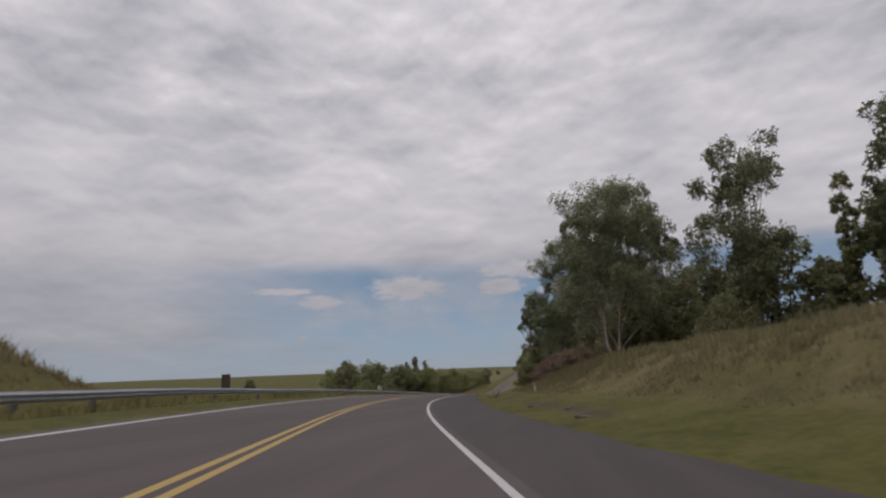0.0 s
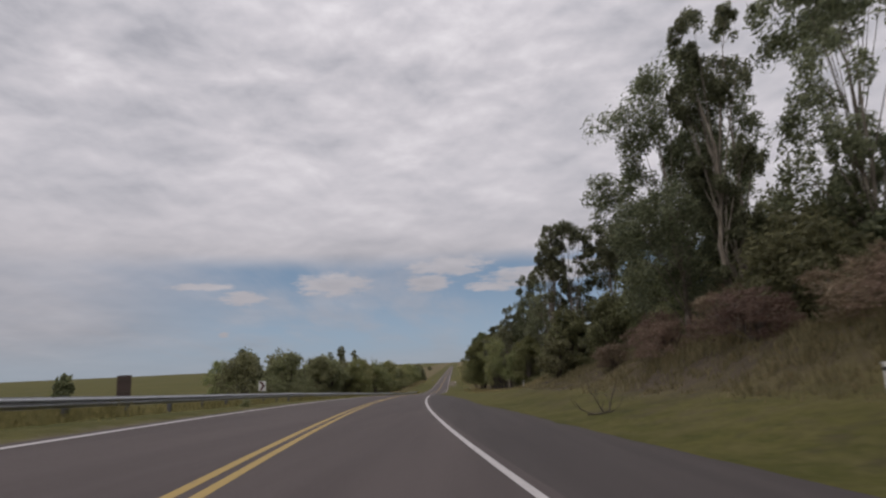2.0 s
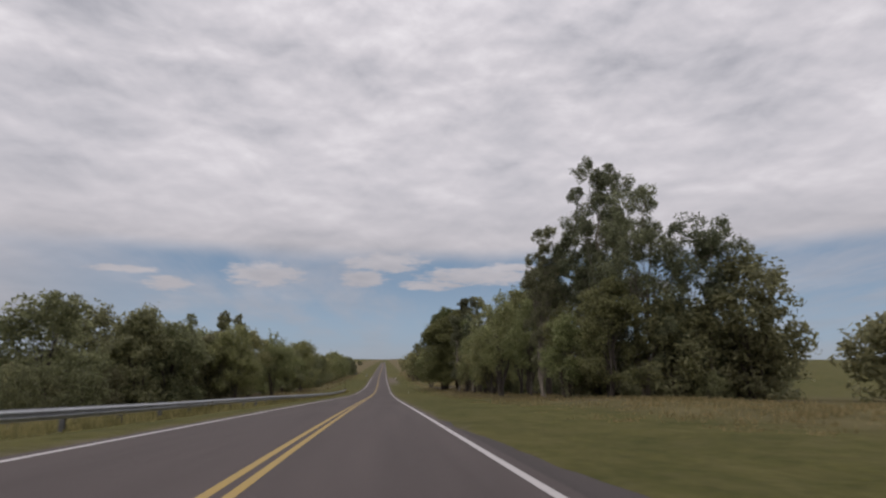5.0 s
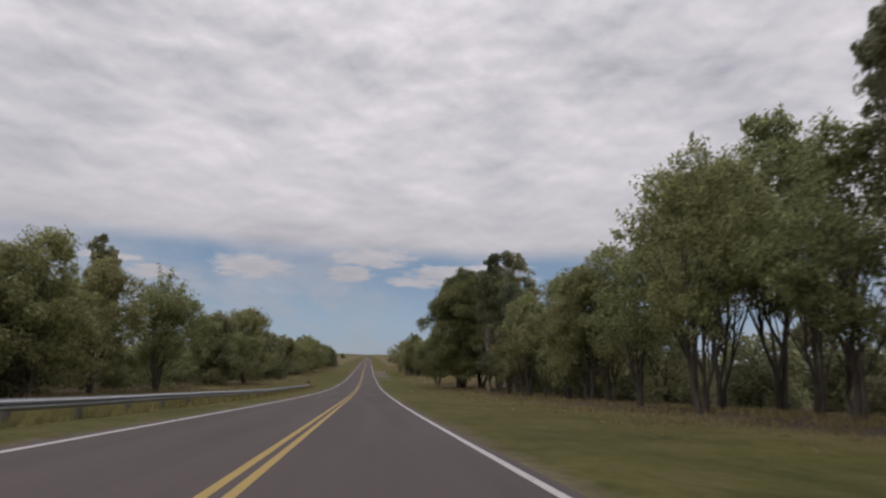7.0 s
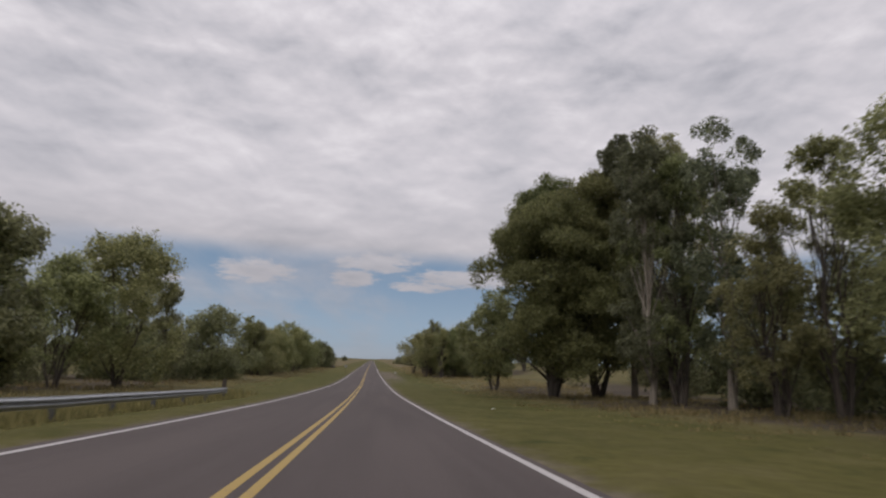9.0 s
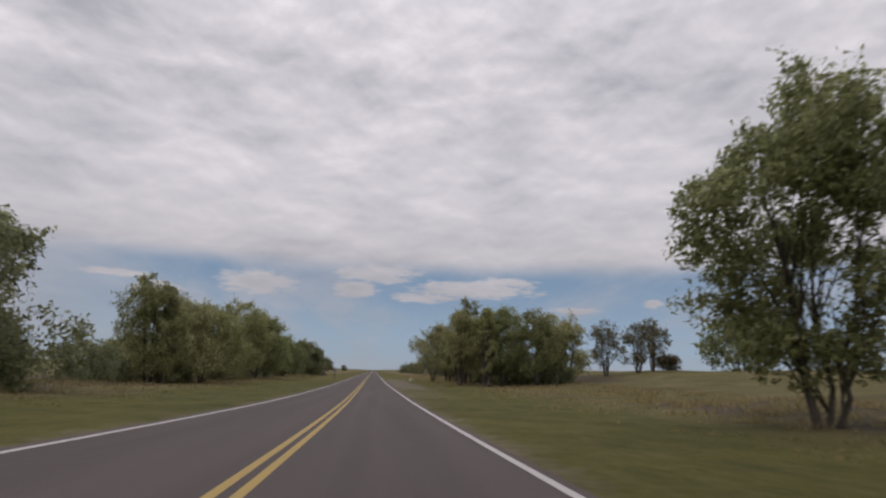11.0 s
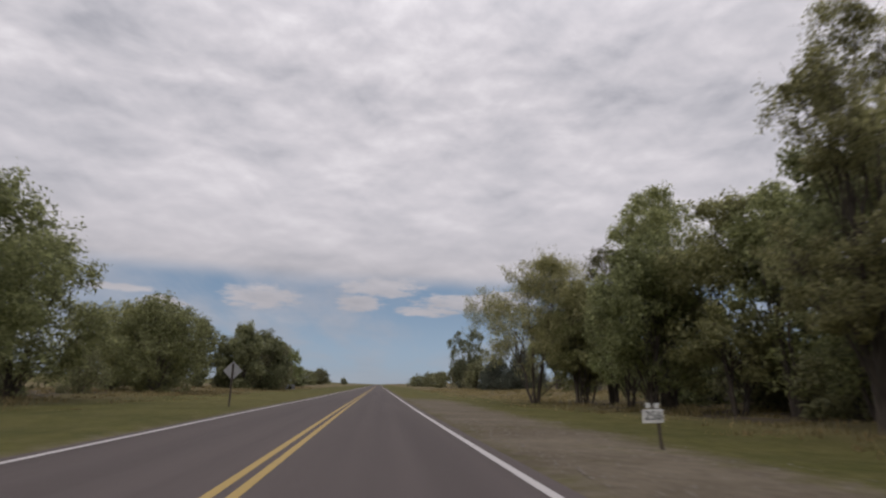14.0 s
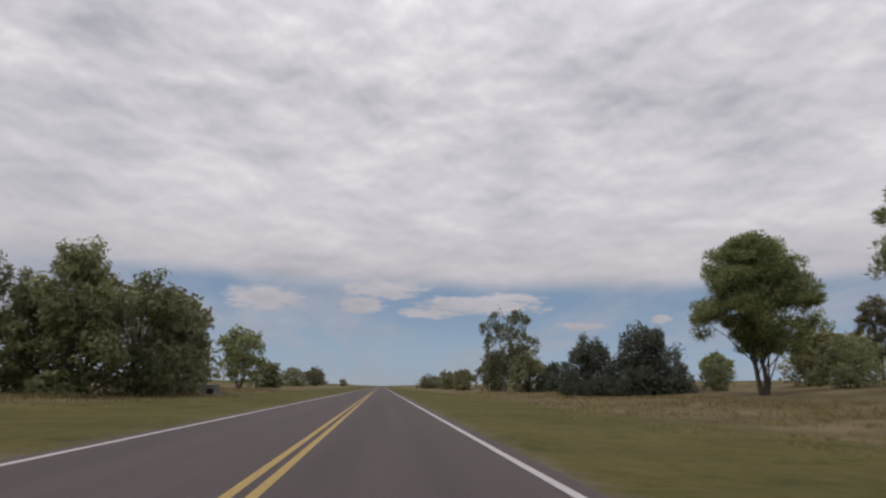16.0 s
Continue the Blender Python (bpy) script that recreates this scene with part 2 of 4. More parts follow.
def leaf_material(name, dark, light, trans=0.25):
    m, nt, b = mat(name, 0.6)
    geo = nt.nodes.new("ShaderNodeNewGeometry")
    oi = nt.nodes.new("ShaderNodeObjectInfo")
    c = ramp_of(nt, geo.outputs["Random Per Island"], [(0.0, dark), (0.6, tuple((a + d) / 2 for a, d in zip(dark, light))), (1.0, light)])
    hue = nt.nodes.new("ShaderNodeHueSaturation")
    mr = nt.nodes.new("ShaderNodeMapRange")
    nt.links.new(oi.outputs["Random"], mr.inputs[0])
    mr.inputs[3].default_value, mr.inputs[4].default_value = 0.8, 1.25
    nt.links.new(mr.outputs[0], hue.inputs["Value"])
    tint = nt.nodes.new("ShaderNodeMapRange")
    shuffle = nt.nodes.new("ShaderNodeMath")
    shuffle.operation = "FRACT"
    scaled = nt.nodes.new("ShaderNodeMath")
    scaled.operation = "MULTIPLY"
    nt.links.new(oi.outputs["Random"], scaled.inputs[0])
    scaled.inputs[1].default_value = 7.31
    nt.links.new(scaled.outputs[0], shuffle.inputs[0])
    nt.links.new(shuffle.outputs[0], tint.inputs[0])
    tint.inputs[3].default_value, tint.inputs[4].default_value = 0.475, 0.515
    nt.links.new(tint.outputs[0], hue.inputs["Hue"])
    nt.links.new(c, hue.inputs["Color"])
    c = hue.outputs[0]
    nt.links.new(c, b.inputs["Base Color"])
    b.inputs["Specular IOR Level"].default_value = 0.25
    tr = nt.nodes.new("ShaderNodeBsdfTranslucent")
    br = nt.nodes.new("ShaderNodeVectorMath")
    br.operation = "SCALE"
    nt.links.new(c, br.inputs[0])
    br.inputs["Scale"].default_value = 2.0
    nt.links.new(br.outputs[0], tr.inputs[0])
    ms = nt.nodes.new("ShaderNodeMixShader")
    ms.inputs[0].default_value = trans
    out = nt.nodes["Material Output"]
    nt.links.new(b.outputs[0], ms.inputs[1])
    nt.links.new(tr.outputs[0], ms.inputs[2])
    nt.links.new(ms.outputs[0], out.inputs[0])
    return m


EUC_LEAF = leaf_material("eucalyptus_leaves", (0.070, 0.078, 0.047), (0.196, 0.202, 0.120), 0.5)
ELM_LEAF = leaf_material("elm_leaves", (0.098, 0.105, 0.048), (0.276, 0.282, 0.132), 0.5)
DARK_LEAF = leaf_material("dark_broad_leaves", (0.086, 0.092, 0.049), (0.210, 0.212, 0.110), 0.5)
PINE_LEAF = leaf_material("pine_needles", (0.078, 0.088, 0.038), (0.210, 0.218, 0.095), 0.45)
CYPRESS_LEAF = leaf_material("cypress_sprays", (0.052, 0.062, 0.048), (0.128, 0.138, 0.100), 0.35)
DRY_LEAF = leaf_material("dry_brush_leaves", (0.095, 0.066, 0.046), (0.23, 0.175, 0.125), 0.35)
SPARSE_LEAF = leaf_material("sparse_autumn_leaves", (0.080, 0.074, 0.044), (0.18, 0.168, 0.095), 0.4)


def bark_material(name, dark, light):
    m, nt, b = mat(name, 0.9)
    n = tex_noise(nt, 3.0, 6, 0.65, stretch=(1, 1, 0.25))
    nt.links.new(ramp_of(nt, n, [(0.3, dark), (0.7, light)]), b.inputs["Base Color"])
    bump(nt, b, n, 0.6, 0.05)
    return m


EUC_BARK = bark_material("pale_bark", (0.10, 0.078, 0.058), (0.34, 0.30, 0.25))
DARK_BARK = bark_material("dark_bark", (0.035, 0.029, 0.024), (0.11, 0.09, 0.072))


def metal_material(name, col, rough):
    m, nt, b = mat(name, rough, 0.6)
    n = tex_noise(nt, 4.0, 6, 0.6)
    nt.links.new(ramp_of(nt, n, [(0.3, tuple(v * 0.7 for v in col)), (0.7, col)]), b.inputs["Base Color"])
    return m


GALVANISED = metal_material("galvanised_steel", (0.42, 0.43, 0.45), 0.55)
GREY_STEEL = metal_material("weathered_grey_steel", (0.16, 0.16, 0.17), 0.6)


def plain_material(name, col, rough=0.7):
    m, nt, b = mat(name, rough)
    n = tex_noise(nt, 6.0, 5, 0.6)
    nt.links.new(ramp_of(nt, n, [(0.25, tuple(v * 0.75 for v in col)), (0.7, col)]), b.inputs["Base Color"])
    return m


SIGN_WHITE = plain_material("sign_white", (0.62, 0.62, 0.60))
RUST = plain_material("rusty_sheet", (0.055, 0.034, 0.027))
SIGN_RED = plain_material("sign_dark_red", (0.075, 0.014, 0.012))
SIGN_BLACK = plain_material("sign_black", (0.02, 0.02, 0.02))
POST_WOOD = plain_material("dark_weathered_wood", (0.06, 0.045, 0.035))
STONE = plain_material("pale_stone", (0.20, 0.175, 0.15))
CHIPPINGS = plain_material("road_chippings", (0.165, 0.142, 0.115))
SIGN_BACK = plain_material("sign_back_grey", (0.30, 0.30, 0.31))


# ---- plan of the road and the land ----
ROAD = [  # station y, centre x, centre z, cross fall in degrees (right side down), widening of the right lane
    (-0.5, -2.23, -0.894, 5.56, 0.00),
    (26.8, -8.20, -1.693, 5.69, 0.03),
    (54.4, -12.54, -2.631, 5.45, 0.02),
    (82.1, -15.42, -3.699, 4.69, 0.04),
    (110.0, -17.12, -4.844, 3.22, 0.00),
    (137.8, -17.95, -6.034, 1.67, 0.00),
    (165.7, -18.31, -7.402, 0.84, 0.02),
    (193.5, -18.51, -8.825, 0.91, 0.03),
    (221.3, -18.68, -10.242, 0.70, 0.04),
    (249.1, -18.76, -11.551, 0.43, 0.09),
    (276.9, -18.84, -12.653, 0.50, 0.08),
    (304.8, -18.97, -13.493, 0.92, 0.07),
    (332.6, -19.07, -14.042, 0.61, 0.08),
    (360.5, -19.23, -14.287, 0.33, 0.02),
    (388.3, -19.39, -14.405, 0.16, -0.03),
    (416.2, -19.59, -14.461, 0.33, -0.01),
    (444.0, -19.67, -14.496, 0.12, -0.02),
]
LANE = 3.58          # centre line to edge line
EDGE = 3.90          # half width of the carriageway
_ry = np.array([r[0] for r in ROAD])
_co = [np.array([r[i] for r in ROAD]) for i in (1, 2, 3, 4)]


def spline(y, v):
    """Smooth curve through the road's stations, straight on beyond both ends."""
    y = np.asarray(y, float)
    s = np.gradient(v, _ry)
    i = np.clip(np.searchsorted(_ry, y) - 1, 0, len(_ry) - 2)
    h = _ry[i + 1] - _ry[i]
    u = (y - _ry[i]) / h
    out = ((1 + 2 * u) * (1 - u) ** 2 * v[i] + u * (1 - u) ** 2 * h * s[i]
           + u * u * (3 - 2 * u) * v[i + 1] + u * u * (u - 1) * h * s[i + 1])
    out = np.where(y < _ry[0], v[0] + (y - _ry[0]) * s[0], out)
    return np.where(y > _ry[-1], v[-1] + (y - _ry[-1]) * s[-1], out)


def road_x(y):
    return spline(y, _co[0])


def road_z(y):
    y = np.asarray(y, float)
    z = spline(np.minimum(y, 445), _co[1])
    return np.where(y < -60, spline(-60.0, _co[1]), z)


def road_bank(y):
    return np.radians(np.clip(spline(np.clip(y, 0, 445), _co[2]), -6, 6))


def right_edge(y):
    """Distance of the right edge line from the centre line."""
    return LANE + spline(np.clip(y, 0, 444), _co[3])


def road_turn(y):
    """Angle of the road's line from the y axis, clockwise."""
    y = np.asarray(y, float)
    return np.arctan((road_x(y + 1) - road_x(y - 1)) / 2)


def step(x, a, b):
    t = np.clip((np.asarray(x, float) - a) / (b - a), 0, 1)
    return t * t * (3 - 2 * t)


def crown(y):
    """Extra fall of the left lane where the road is cambered, not banked."""
    return 0.017 * step(y, 270, 400)


def rough_field(x, y, size, seed):
    """Soft random relief, the same at every call."""
    r = np.random.RandomState(seed)
    z = np.zeros_like(np.asarray(x, float) + np.asarray(y, float))
    for k in range(7):
        a, p, f = r.uniform(0, 6.28), r.uniform(0, 6.28), (0.6 + 0.25 * k) * 6.28 / size
        z = z + np.sin((x * np.cos(a) + y * np.sin(a)) * f + p) / (1 + 0.4 * k)
    return z / 3.0


def land(y, u):
    """Height of the ground at station y, u metres right of the road's centre (across it)."""
    y, u = np.asarray(y, float) + 0 * np.asarray(u, float), np.asarray(u, float) + 0 * np.asarray(y, float)
    base = road_z(y) - np.tan(road_bank(y)) * np.clip(u, -9, 9) - crown(y) * np.clip(-u, 0, 4)
    r, l = np.maximum(u, 0), np.maximum(-u, 0)
    early = 1 - step(y, 112, 160)
    high = 1 - 0.42 * step(y, 92, 124) - 0.58 * step(y, 128, 158)
    # rising verge and cut bank on the right of the bend, low rise later on
    z = base + early * 1.0 * step(r, 8, 16) + high * (2.5 * step(r, 14.5, 20.5) + 1.3 * step(r, 20, 42))
    z = z + (1 - early) * (0.25 * step(r, 9, 22) + 3.4 * step(r, 17, 62) * step(y, 300, 370))
    # the embankment falls away behind the guard rail
    z = z - (1.6 * step(l, 8.5, 18) * (1 - step(y, 150, 260))) - 0.25 * step(l, 4.5, 8) * (1 - 0.6 * step(y, 300, 380))
    # grassy spoil heap on the left before the bend
    z = z + 5.6 * np.exp(-(((y - 27) / 8) ** 2) - ((u + 19) / 5.5) ** 2)
    # far plain, rolling slightly
    far = step(np.abs(u), 30, 300)
    plain = -12.6 + 6.0 * step(y, 500, 2600) * (0.5 + 0.5 * np.tanh(u / 400)) + 3.0 * rough_field(u, y, 1400, 5) * step(np.hypot(u, y), 300, 1500)
    z = z * (1 - far) + np.maximum(plain, -30) * far
    z = z + 0.10 * rough_field(u, y, 9, 2) * step(np.abs(u), 5.5, 10) + 0.30 * rough_field(u, y, 31, 3) * step(np.abs(u), 10, 22)
    z = z - 0.06 * step(np.abs(u), 4.6, 3.7)
    return z - 0.07 * (1 - step(r, 8.0, 9.6)) * (u > 0) * (1 - step(y, 150, 170))


def spot(y, u):
    """World place of a point given by station and distance across the road."""
    a = float(road_turn(y))
    return Vector((float(road_x(y)) + u * math.cos(a), y - u * math.sin(a), float(land(y, u))))


def surface(y, u, lift=0.0):
    """A point of the road's own surface."""
    a = float(road_turn(y))
    return Vector((float(road_x(y)) + u * math.cos(a), y - u * math.sin(a), float(road_z(y) - math.tan(float(road_bank(y))) * u - crown(y) * max(-u, 0)) + lift))


def mesh_of(name, verts, faces, material, smooth=False):
    me = bpy.data.meshes.new(name)
    me.from_pydata([tuple(v) for v in verts], [], faces)
    me.materials.append(material)
    if smooth:
        me.polygons.foreach_set("use_smooth", [True] * len(me.polygons))
    me.update()
    return me


def part(name, me, parent, label=""):
    ob = new(name, me)
    ob.parent = parent
    if label:
        tagged(ob, label)
    return ob


def strip(name, ys, us_a, us_b, material, lift, label, category):
    verts, faces = [], []
    for y, a, b in zip(ys, us_a, us_b):
        verts += [surface(y, a, lift), surface(y, b, lift)]
    for i in range(len(ys) - 1):
        faces.append((2 * i, 2 * i + 1, 2 * i + 3, 2 * i + 2))
    ob = new(name, mesh_of(name, verts, faces, material))
    return tagged(ob, label, category, kind="structure")


def build_ground():
    ys = np.concatenate([np.arange(-3500, -120, 260), np.arange(-120, 620, 3.0), np.arange(620, 1200, 20), np.arange(1200, 4700, 175)])
    right = np.concatenate([np.arange(0, 24, 1.0), np.arange(24, 80, 4), np.arange(80, 400, 32), np.arange(400, 4400, 250)])
    us = np.concatenate([-right[:0:-1], right])
    Y, U = np.meshgrid(ys, us, indexing="ij")
    A = road_turn(np.clip(Y, -120, 620))
    damp = 1 - step(np.abs(U), 60, 300)
    X = road_x(np.clip(Y, -400, 1400)) + U * np.cos(A * damp)
    YY = Y - U * np.sin(A * damp)
    Z = land(Y, U)
    n, k = Y.shape
    verts = np.stack([X, YY, Z], -1).reshape(-1, 3)
    i = (np.arange(n - 1)[:, None] * k + np.arange(k - 1)[None, :]).ravel()
    faces = np.stack([i, i + 1, i + k + 1, i + k], 1).tolist()
    me = mesh_of("ground", verts.tolist(), faces, GROUND, True)
    cover = me.color_attributes.new("cover", "FLOAT_COLOR", "POINT")
    bank = (1 - step(Y, 126, 150)) * step(U, 12.5, 16) * (0.50 + 0.45 * rough_field(U, Y, 12, 8))
    tall = step(np.abs(U), 12, 16) * (1 - step(np.abs(U), 35, 90)) * (0.45 + 0.45 * step(Y, 440, 462))
    sand = (0.45 * step(Y, 336, 348) + 0.55 * step(Y, 366, 384)) * (1 - step(Y, 436, 452)) * step(U, 3.9, 4.2) * (1 - step(U, 6.6, 9.8)) * np.clip(0.86 + 0.3 * rough_field(U, Y, 4.5, 31), 0, 1)
    edge = step(np.abs(U), 3.2, 3.9) * (1 - step(np.abs(U), 4.0, 5.0)) * 0.5
    # leaf litter and bare soil under the stands
    wood = ((step(Y, 178, 190) * (1 - step(Y, 335, 350)) + step(Y, 378, 395) * (1 - step(Y, 440, 450))) * step(U, 14, 19) * (1 - step(U, 36, 46))
            + step(Y, 45, 60) * (1 - step(Y, 118, 128)) * step(U + 5 * step(Y, 85, 100), 22, 27) * (1 - step(U, 40, 50))
            + step(Y, 180, 200) * (1 - step(Y, 440, 455)) * step(-U, 17, 22) * (1 - step(-U, 36, 46)))
    # scraped earth on the face of the bank, and a bare strip at the verge
    wood = wood + 0.8 * step(Y, 60, 84) * (1 - step(Y, 124, 136)) * step(U, 12.5, 15.5) * (1 - step(U, 18.5, 21))
    wood = wood + 0.75 * step(Y, 14, 24) * (1 - step(Y, 44, 54)) * step(U, 10.2, 11.0) * (1 - step(U, 11.4, 12.4))
    wood = wood + 0.40 * step(Y, 48, 62) * (1 - step(Y, 112, 124)) * step(U, 8.8, 10.5) * (1 - step(U, 13, 15))
    wood = wood * np.clip(0.75 + 0.5 * rough_field(U, Y, 13, 12), 0, 1)
    col = np.zeros((n * k, 4))
    col[:, 2] = np.clip(wood, 0, 1).ravel()
    col[:, 0] = np.clip(np.maximum(bank, tall), 0, 1).ravel()
    col[:, 1] = np.clip(np.maximum(sand * 0.9, edge), 0, 1).ravel()
    col[:, 3] = 1
    cover.data.foreach_set("color", col.ravel())
    tagged(new("ground", me), "rolling grassland with green verges and dry grass banks", "ground", kind="structure")


def build_road():
    """The carriageway in cross strips, with a ridge at the centre and a slight wheel rut in each lane."""
    us = [-EDGE, -3.0, -2.6, -1.8, -1.0, -0.7, 0.0, 0.7, 1.0, 1.8, 2.6, 3.0, EDGE]
    rut = [0, 0, -0.006, 0, -0.006, 0, 0.004, 0, -0.006, 0, -0.006, 0, 0]
    verts, faces = [], []
    for y in YS:
        verts += [surface(y, u, k) for u, k in zip(us, rut)]
    n = len(us)
    for i in range(len(YS) - 1):
        for j in range(n - 1):
            a = i * n + j
            faces.append((a, a + 1, a + n + 1, a + n))
    tagged(new("road", mesh_of("road", verts, faces, ASPHALT, True)), "two-lane grey asphalt highway with worn wheel tracks", "road", kind="structure")


build_ground()
YS = np.concatenate([np.arange(-100, 460, 4.0), np.arange(460, 1501, 20.0)])
ones = np.ones(len(YS))
build_road()
strip("edge_line_left", YS, (-LANE - 0.07) * ones, (-LANE + 0.07) * ones, WHITE_PAINT, 0.006, "solid white painted edge line on asphalt", "road marking")
strip("edge_line_right", YS, right_edge(YS) - 0.075, right_edge(YS) + 0.075, WHITE_PAINT, 0.006, "solid white painted edge line on asphalt", "road marking")
strip("centre_line_left", YS, -0.19 * ones, -0.065 * ones, YELLOW_PAINT, 0.006, "solid yellow painted centre line on asphalt", "road marking")
strip("centre_line_right", YS, 0.065 * ones, 0.19 * ones, YELLOW_PAINT, 0.006, "solid yellow painted centre line on asphalt", "road marking")
YH = np.arange(-100, 161, 0.8)
worn = 0.16 * rough_field(YH, 0 * YH, 5, 4) + 0.12 * rough_field(YH, 0 * YH, 1.7, 6)
strip("shoulder", YH, EDGE * np.ones(len(YH)), EDGE + 4.4 + 0.6 * (1 - step(YH, 22, 45)) - 0.9 * step(YH, 86, 100) + worn - 3.4 * step(YH, 105, 160), SHOULDER, -0.004, "wide dark paved shoulder beside the bend", "road shoulder")


# ---- trees ----
def tube(verts, faces, pts, radii, sides=6):
    """A tapered limb along the points, added to the lists."""
    start = len(verts)
    for i, p in enumerate(pts):
        d = (pts[min(i + 1, len(pts) - 1)] - pts[max(i - 1, 0)]).normalized()
        a = d.orthogonal().normalized()
        b = d.cross(a)
        for k in range(sides):
            t = 6.2832 * k / sides
            verts.append(p + (a * math.cos(t) + b * math.sin(t)) * radii[i])
    for i in range(len(pts) - 1):
        for k in range(sides):
            a, b = start + i * sides + k, start + i * sides + (k + 1) % sides
            faces.append((a, b, b + sides, a + sides))


#  base: where the crown begins; boughs of foliage, their size as a share of the crown's radius, sprays on each;
#  cover: layers of leaves over the crown; ll, lw: leaf length and width; out: how far leaves point outwards
KINDS = {
    "eucalyptus": dict(base=0.17, stems=2, boughs=34, size=0.32, sprays=9, cover=1.05, ll=0.33, lw=0.12, droop=0.5, out=0.2, whips=0.10, shape="open", leaf=EUC_LEAF, bark=EUC_BARK),
    "elm": dict(base=0.21, stems=4, boughs=34, size=0.36, sprays=9, cover=1.35, ll=0.31, lw=0.14, droop=0.3, out=0.3, whips=0.30, shape="round", leaf=ELM_LEAF, bark=DARK_BARK),
    "grove": dict(base=0.36, stems=3, boughs=34, size=0.34, sprays=9, cover=1.05, ll=0.28, lw=0.13, droop=0.3, out=0.3, whips=0.30, shape="round", leaf=ELM_LEAF, bark=DARK_BARK),
    "willow": dict(base=0.20, stems=4, boughs=34, size=0.32, sprays=9, cover=0.8, ll=0.24, lw=0.10, droop=0.5, out=0.3, whips=0.40, shape="round", leaf=ELM_LEAF, bark=DARK_BARK),
    "airy": dict(base=0.22, stems=4, boughs=34, size=0.30, sprays=10, cover=0.85, ll=0.16, lw=0.08, droop=0.2, out=0.35, whips=0.40, shape="round", leaf=ELM_LEAF, bark=DARK_BARK),
    "broadleaf": dict(base=0.02, stems=4, boughs=34, size=0.40, sprays=9, cover=1.6, ll=0.36, lw=0.18, droop=0.1, out=0.2, whips=0.12, shape="round", leaf=DARK_LEAF, bark=DARK_BARK),
    "pine": dict(base=0.34, stems=3, boughs=64, size=0.30, sprays=12, cover=3.3, ll=0.30, lw=0.10, droop=-0.5, out=0.7, whips=0.0, shape="dome", leaf=PINE_LEAF, bark=DARK_BARK),
    "cypress": dict(base=0.0, stems=3, boughs=38, size=0.34, sprays=8, cover=1.9, ll=0.30, lw=0.11, droop=-0.7, out=0.5, whips=0.05, shape="spire", leaf=CYPRESS_LEAF, bark=DARK_BARK),
    "poplar": dict(base=0.05, stems=1, boughs=30, size=0.60, sprays=7, cover=1.9, ll=0.28, lw=0.13, droop=-0.5, out=0.4, whips=0.06, shape="column", leaf=DARK_LEAF, bark=DARK_BARK),
    "conifer": dict(base=0.21, stems=4, boughs=44, size=0.34, sprays=12, cover=1.9, ll=0.34, lw=0.12, droop=-0.4, out=0.7, whips=0.0, shape="egg", leaf=PINE_LEAF, bark=DARK_BARK),
    "dry": dict(base=0.0, stems=4, boughs=14, size=0.40, sprays=7, cover=0.8, ll=0.32, lw=0.05, droop=0.0, out=0.6, whips=0.3, shape="round", leaf=DRY_LEAF, bark=DARK_BARK),
    "bare": dict(base=0.25, stems=5, boughs=26, size=0.34, sprays=9, cover=0.45, ll=0.20, lw=0.09, droop=0.2, out=0.4, whips=0.5, shape="round", leaf=SPARSE_LEAF, bark=DARK_BARK),
    "shrub": dict(base=0.0, stems=3, boughs=16, size=0.46, sprays=7, cover=1.25, ll=0.26, lw=0.13, droop=0.1, out=0.3, whips=0.15, shape="round", leaf=DARK_LEAF, bark=DARK_BARK),
}
LABELS = {
    "eucalyptus": ("tall open-crowned eucalyptus with pale bare trunk", "tree"),
    "elm": ("feathery green elm with several dark stems", "tree"),
    "grove": ("green elm with a high crown on bare dark stems", "tree"),
    "willow": ("airy green willow with hanging twigs and dark stems", "tree"),
    "airy": ("thin-leaved tree with sparse twigs showing through its crown", "tree"),
    "broadleaf": ("dense dark green broadleaf tree branching from the ground", "tree"),
    "pine": ("dark green umbrella-like pine with a dense domed crown", "tree"),
    "cypress": ("bushy dark cypress with pointed tops on grass", "tree"),
    "conifer": ("big dark green pine with a rounded crown down to the ground", "tree"),
    "dry": ("low rusty brown dry brush on a bank", "shrub"),
    "poplar": ("slim upright poplar with a narrow crown", "tree"),
    "bare": ("half-bare tree with thin leafless twigs", "tree"),
    "shrub": ("low rounded roadside shrub in long grass", "shrub"),
}
NAMES = {"airy": "airy_tree", "eucalyptus": "eucalyptus_tree", "elm": "elm_tree", "grove": "elm_tree", "willow": "willow_tree", "broadleaf": "broadleaf_tree", "pine": "pine_tree",
         "cypress": "cypress_bush", "poplar": "poplar_tree", "conifer": "pine_tree", "dry": "dry_bush", "bare": "bare_tree", "shrub": "shrub"}


def crown_radius(shape, f):
    """Crown's outline: share of its radius at share f of its height."""
    if shape == "round":
        return math.sin(math.pi * min(1, 0.16 + 0.80 * f)) ** 0.6
    if shape == "dome":
        return math.sqrt(max(0.02, 1 - (1.25 * f - 0.3) ** 2)) if f > 0.15 else 0.55
    if shape == "spire":
        return 1.0 - 0.82 * f
    if shape == "egg":
        return math.sin(math.pi * (0.30 + 0.66 * f)) ** 0.6
    if shape == "column":
        return math.sin(math.pi * (0.12 + 0.82 * f)) ** 0.5
    return 0.55 + 0.45 * math.sin(math.pi * (0.05 + 0.85 * f))


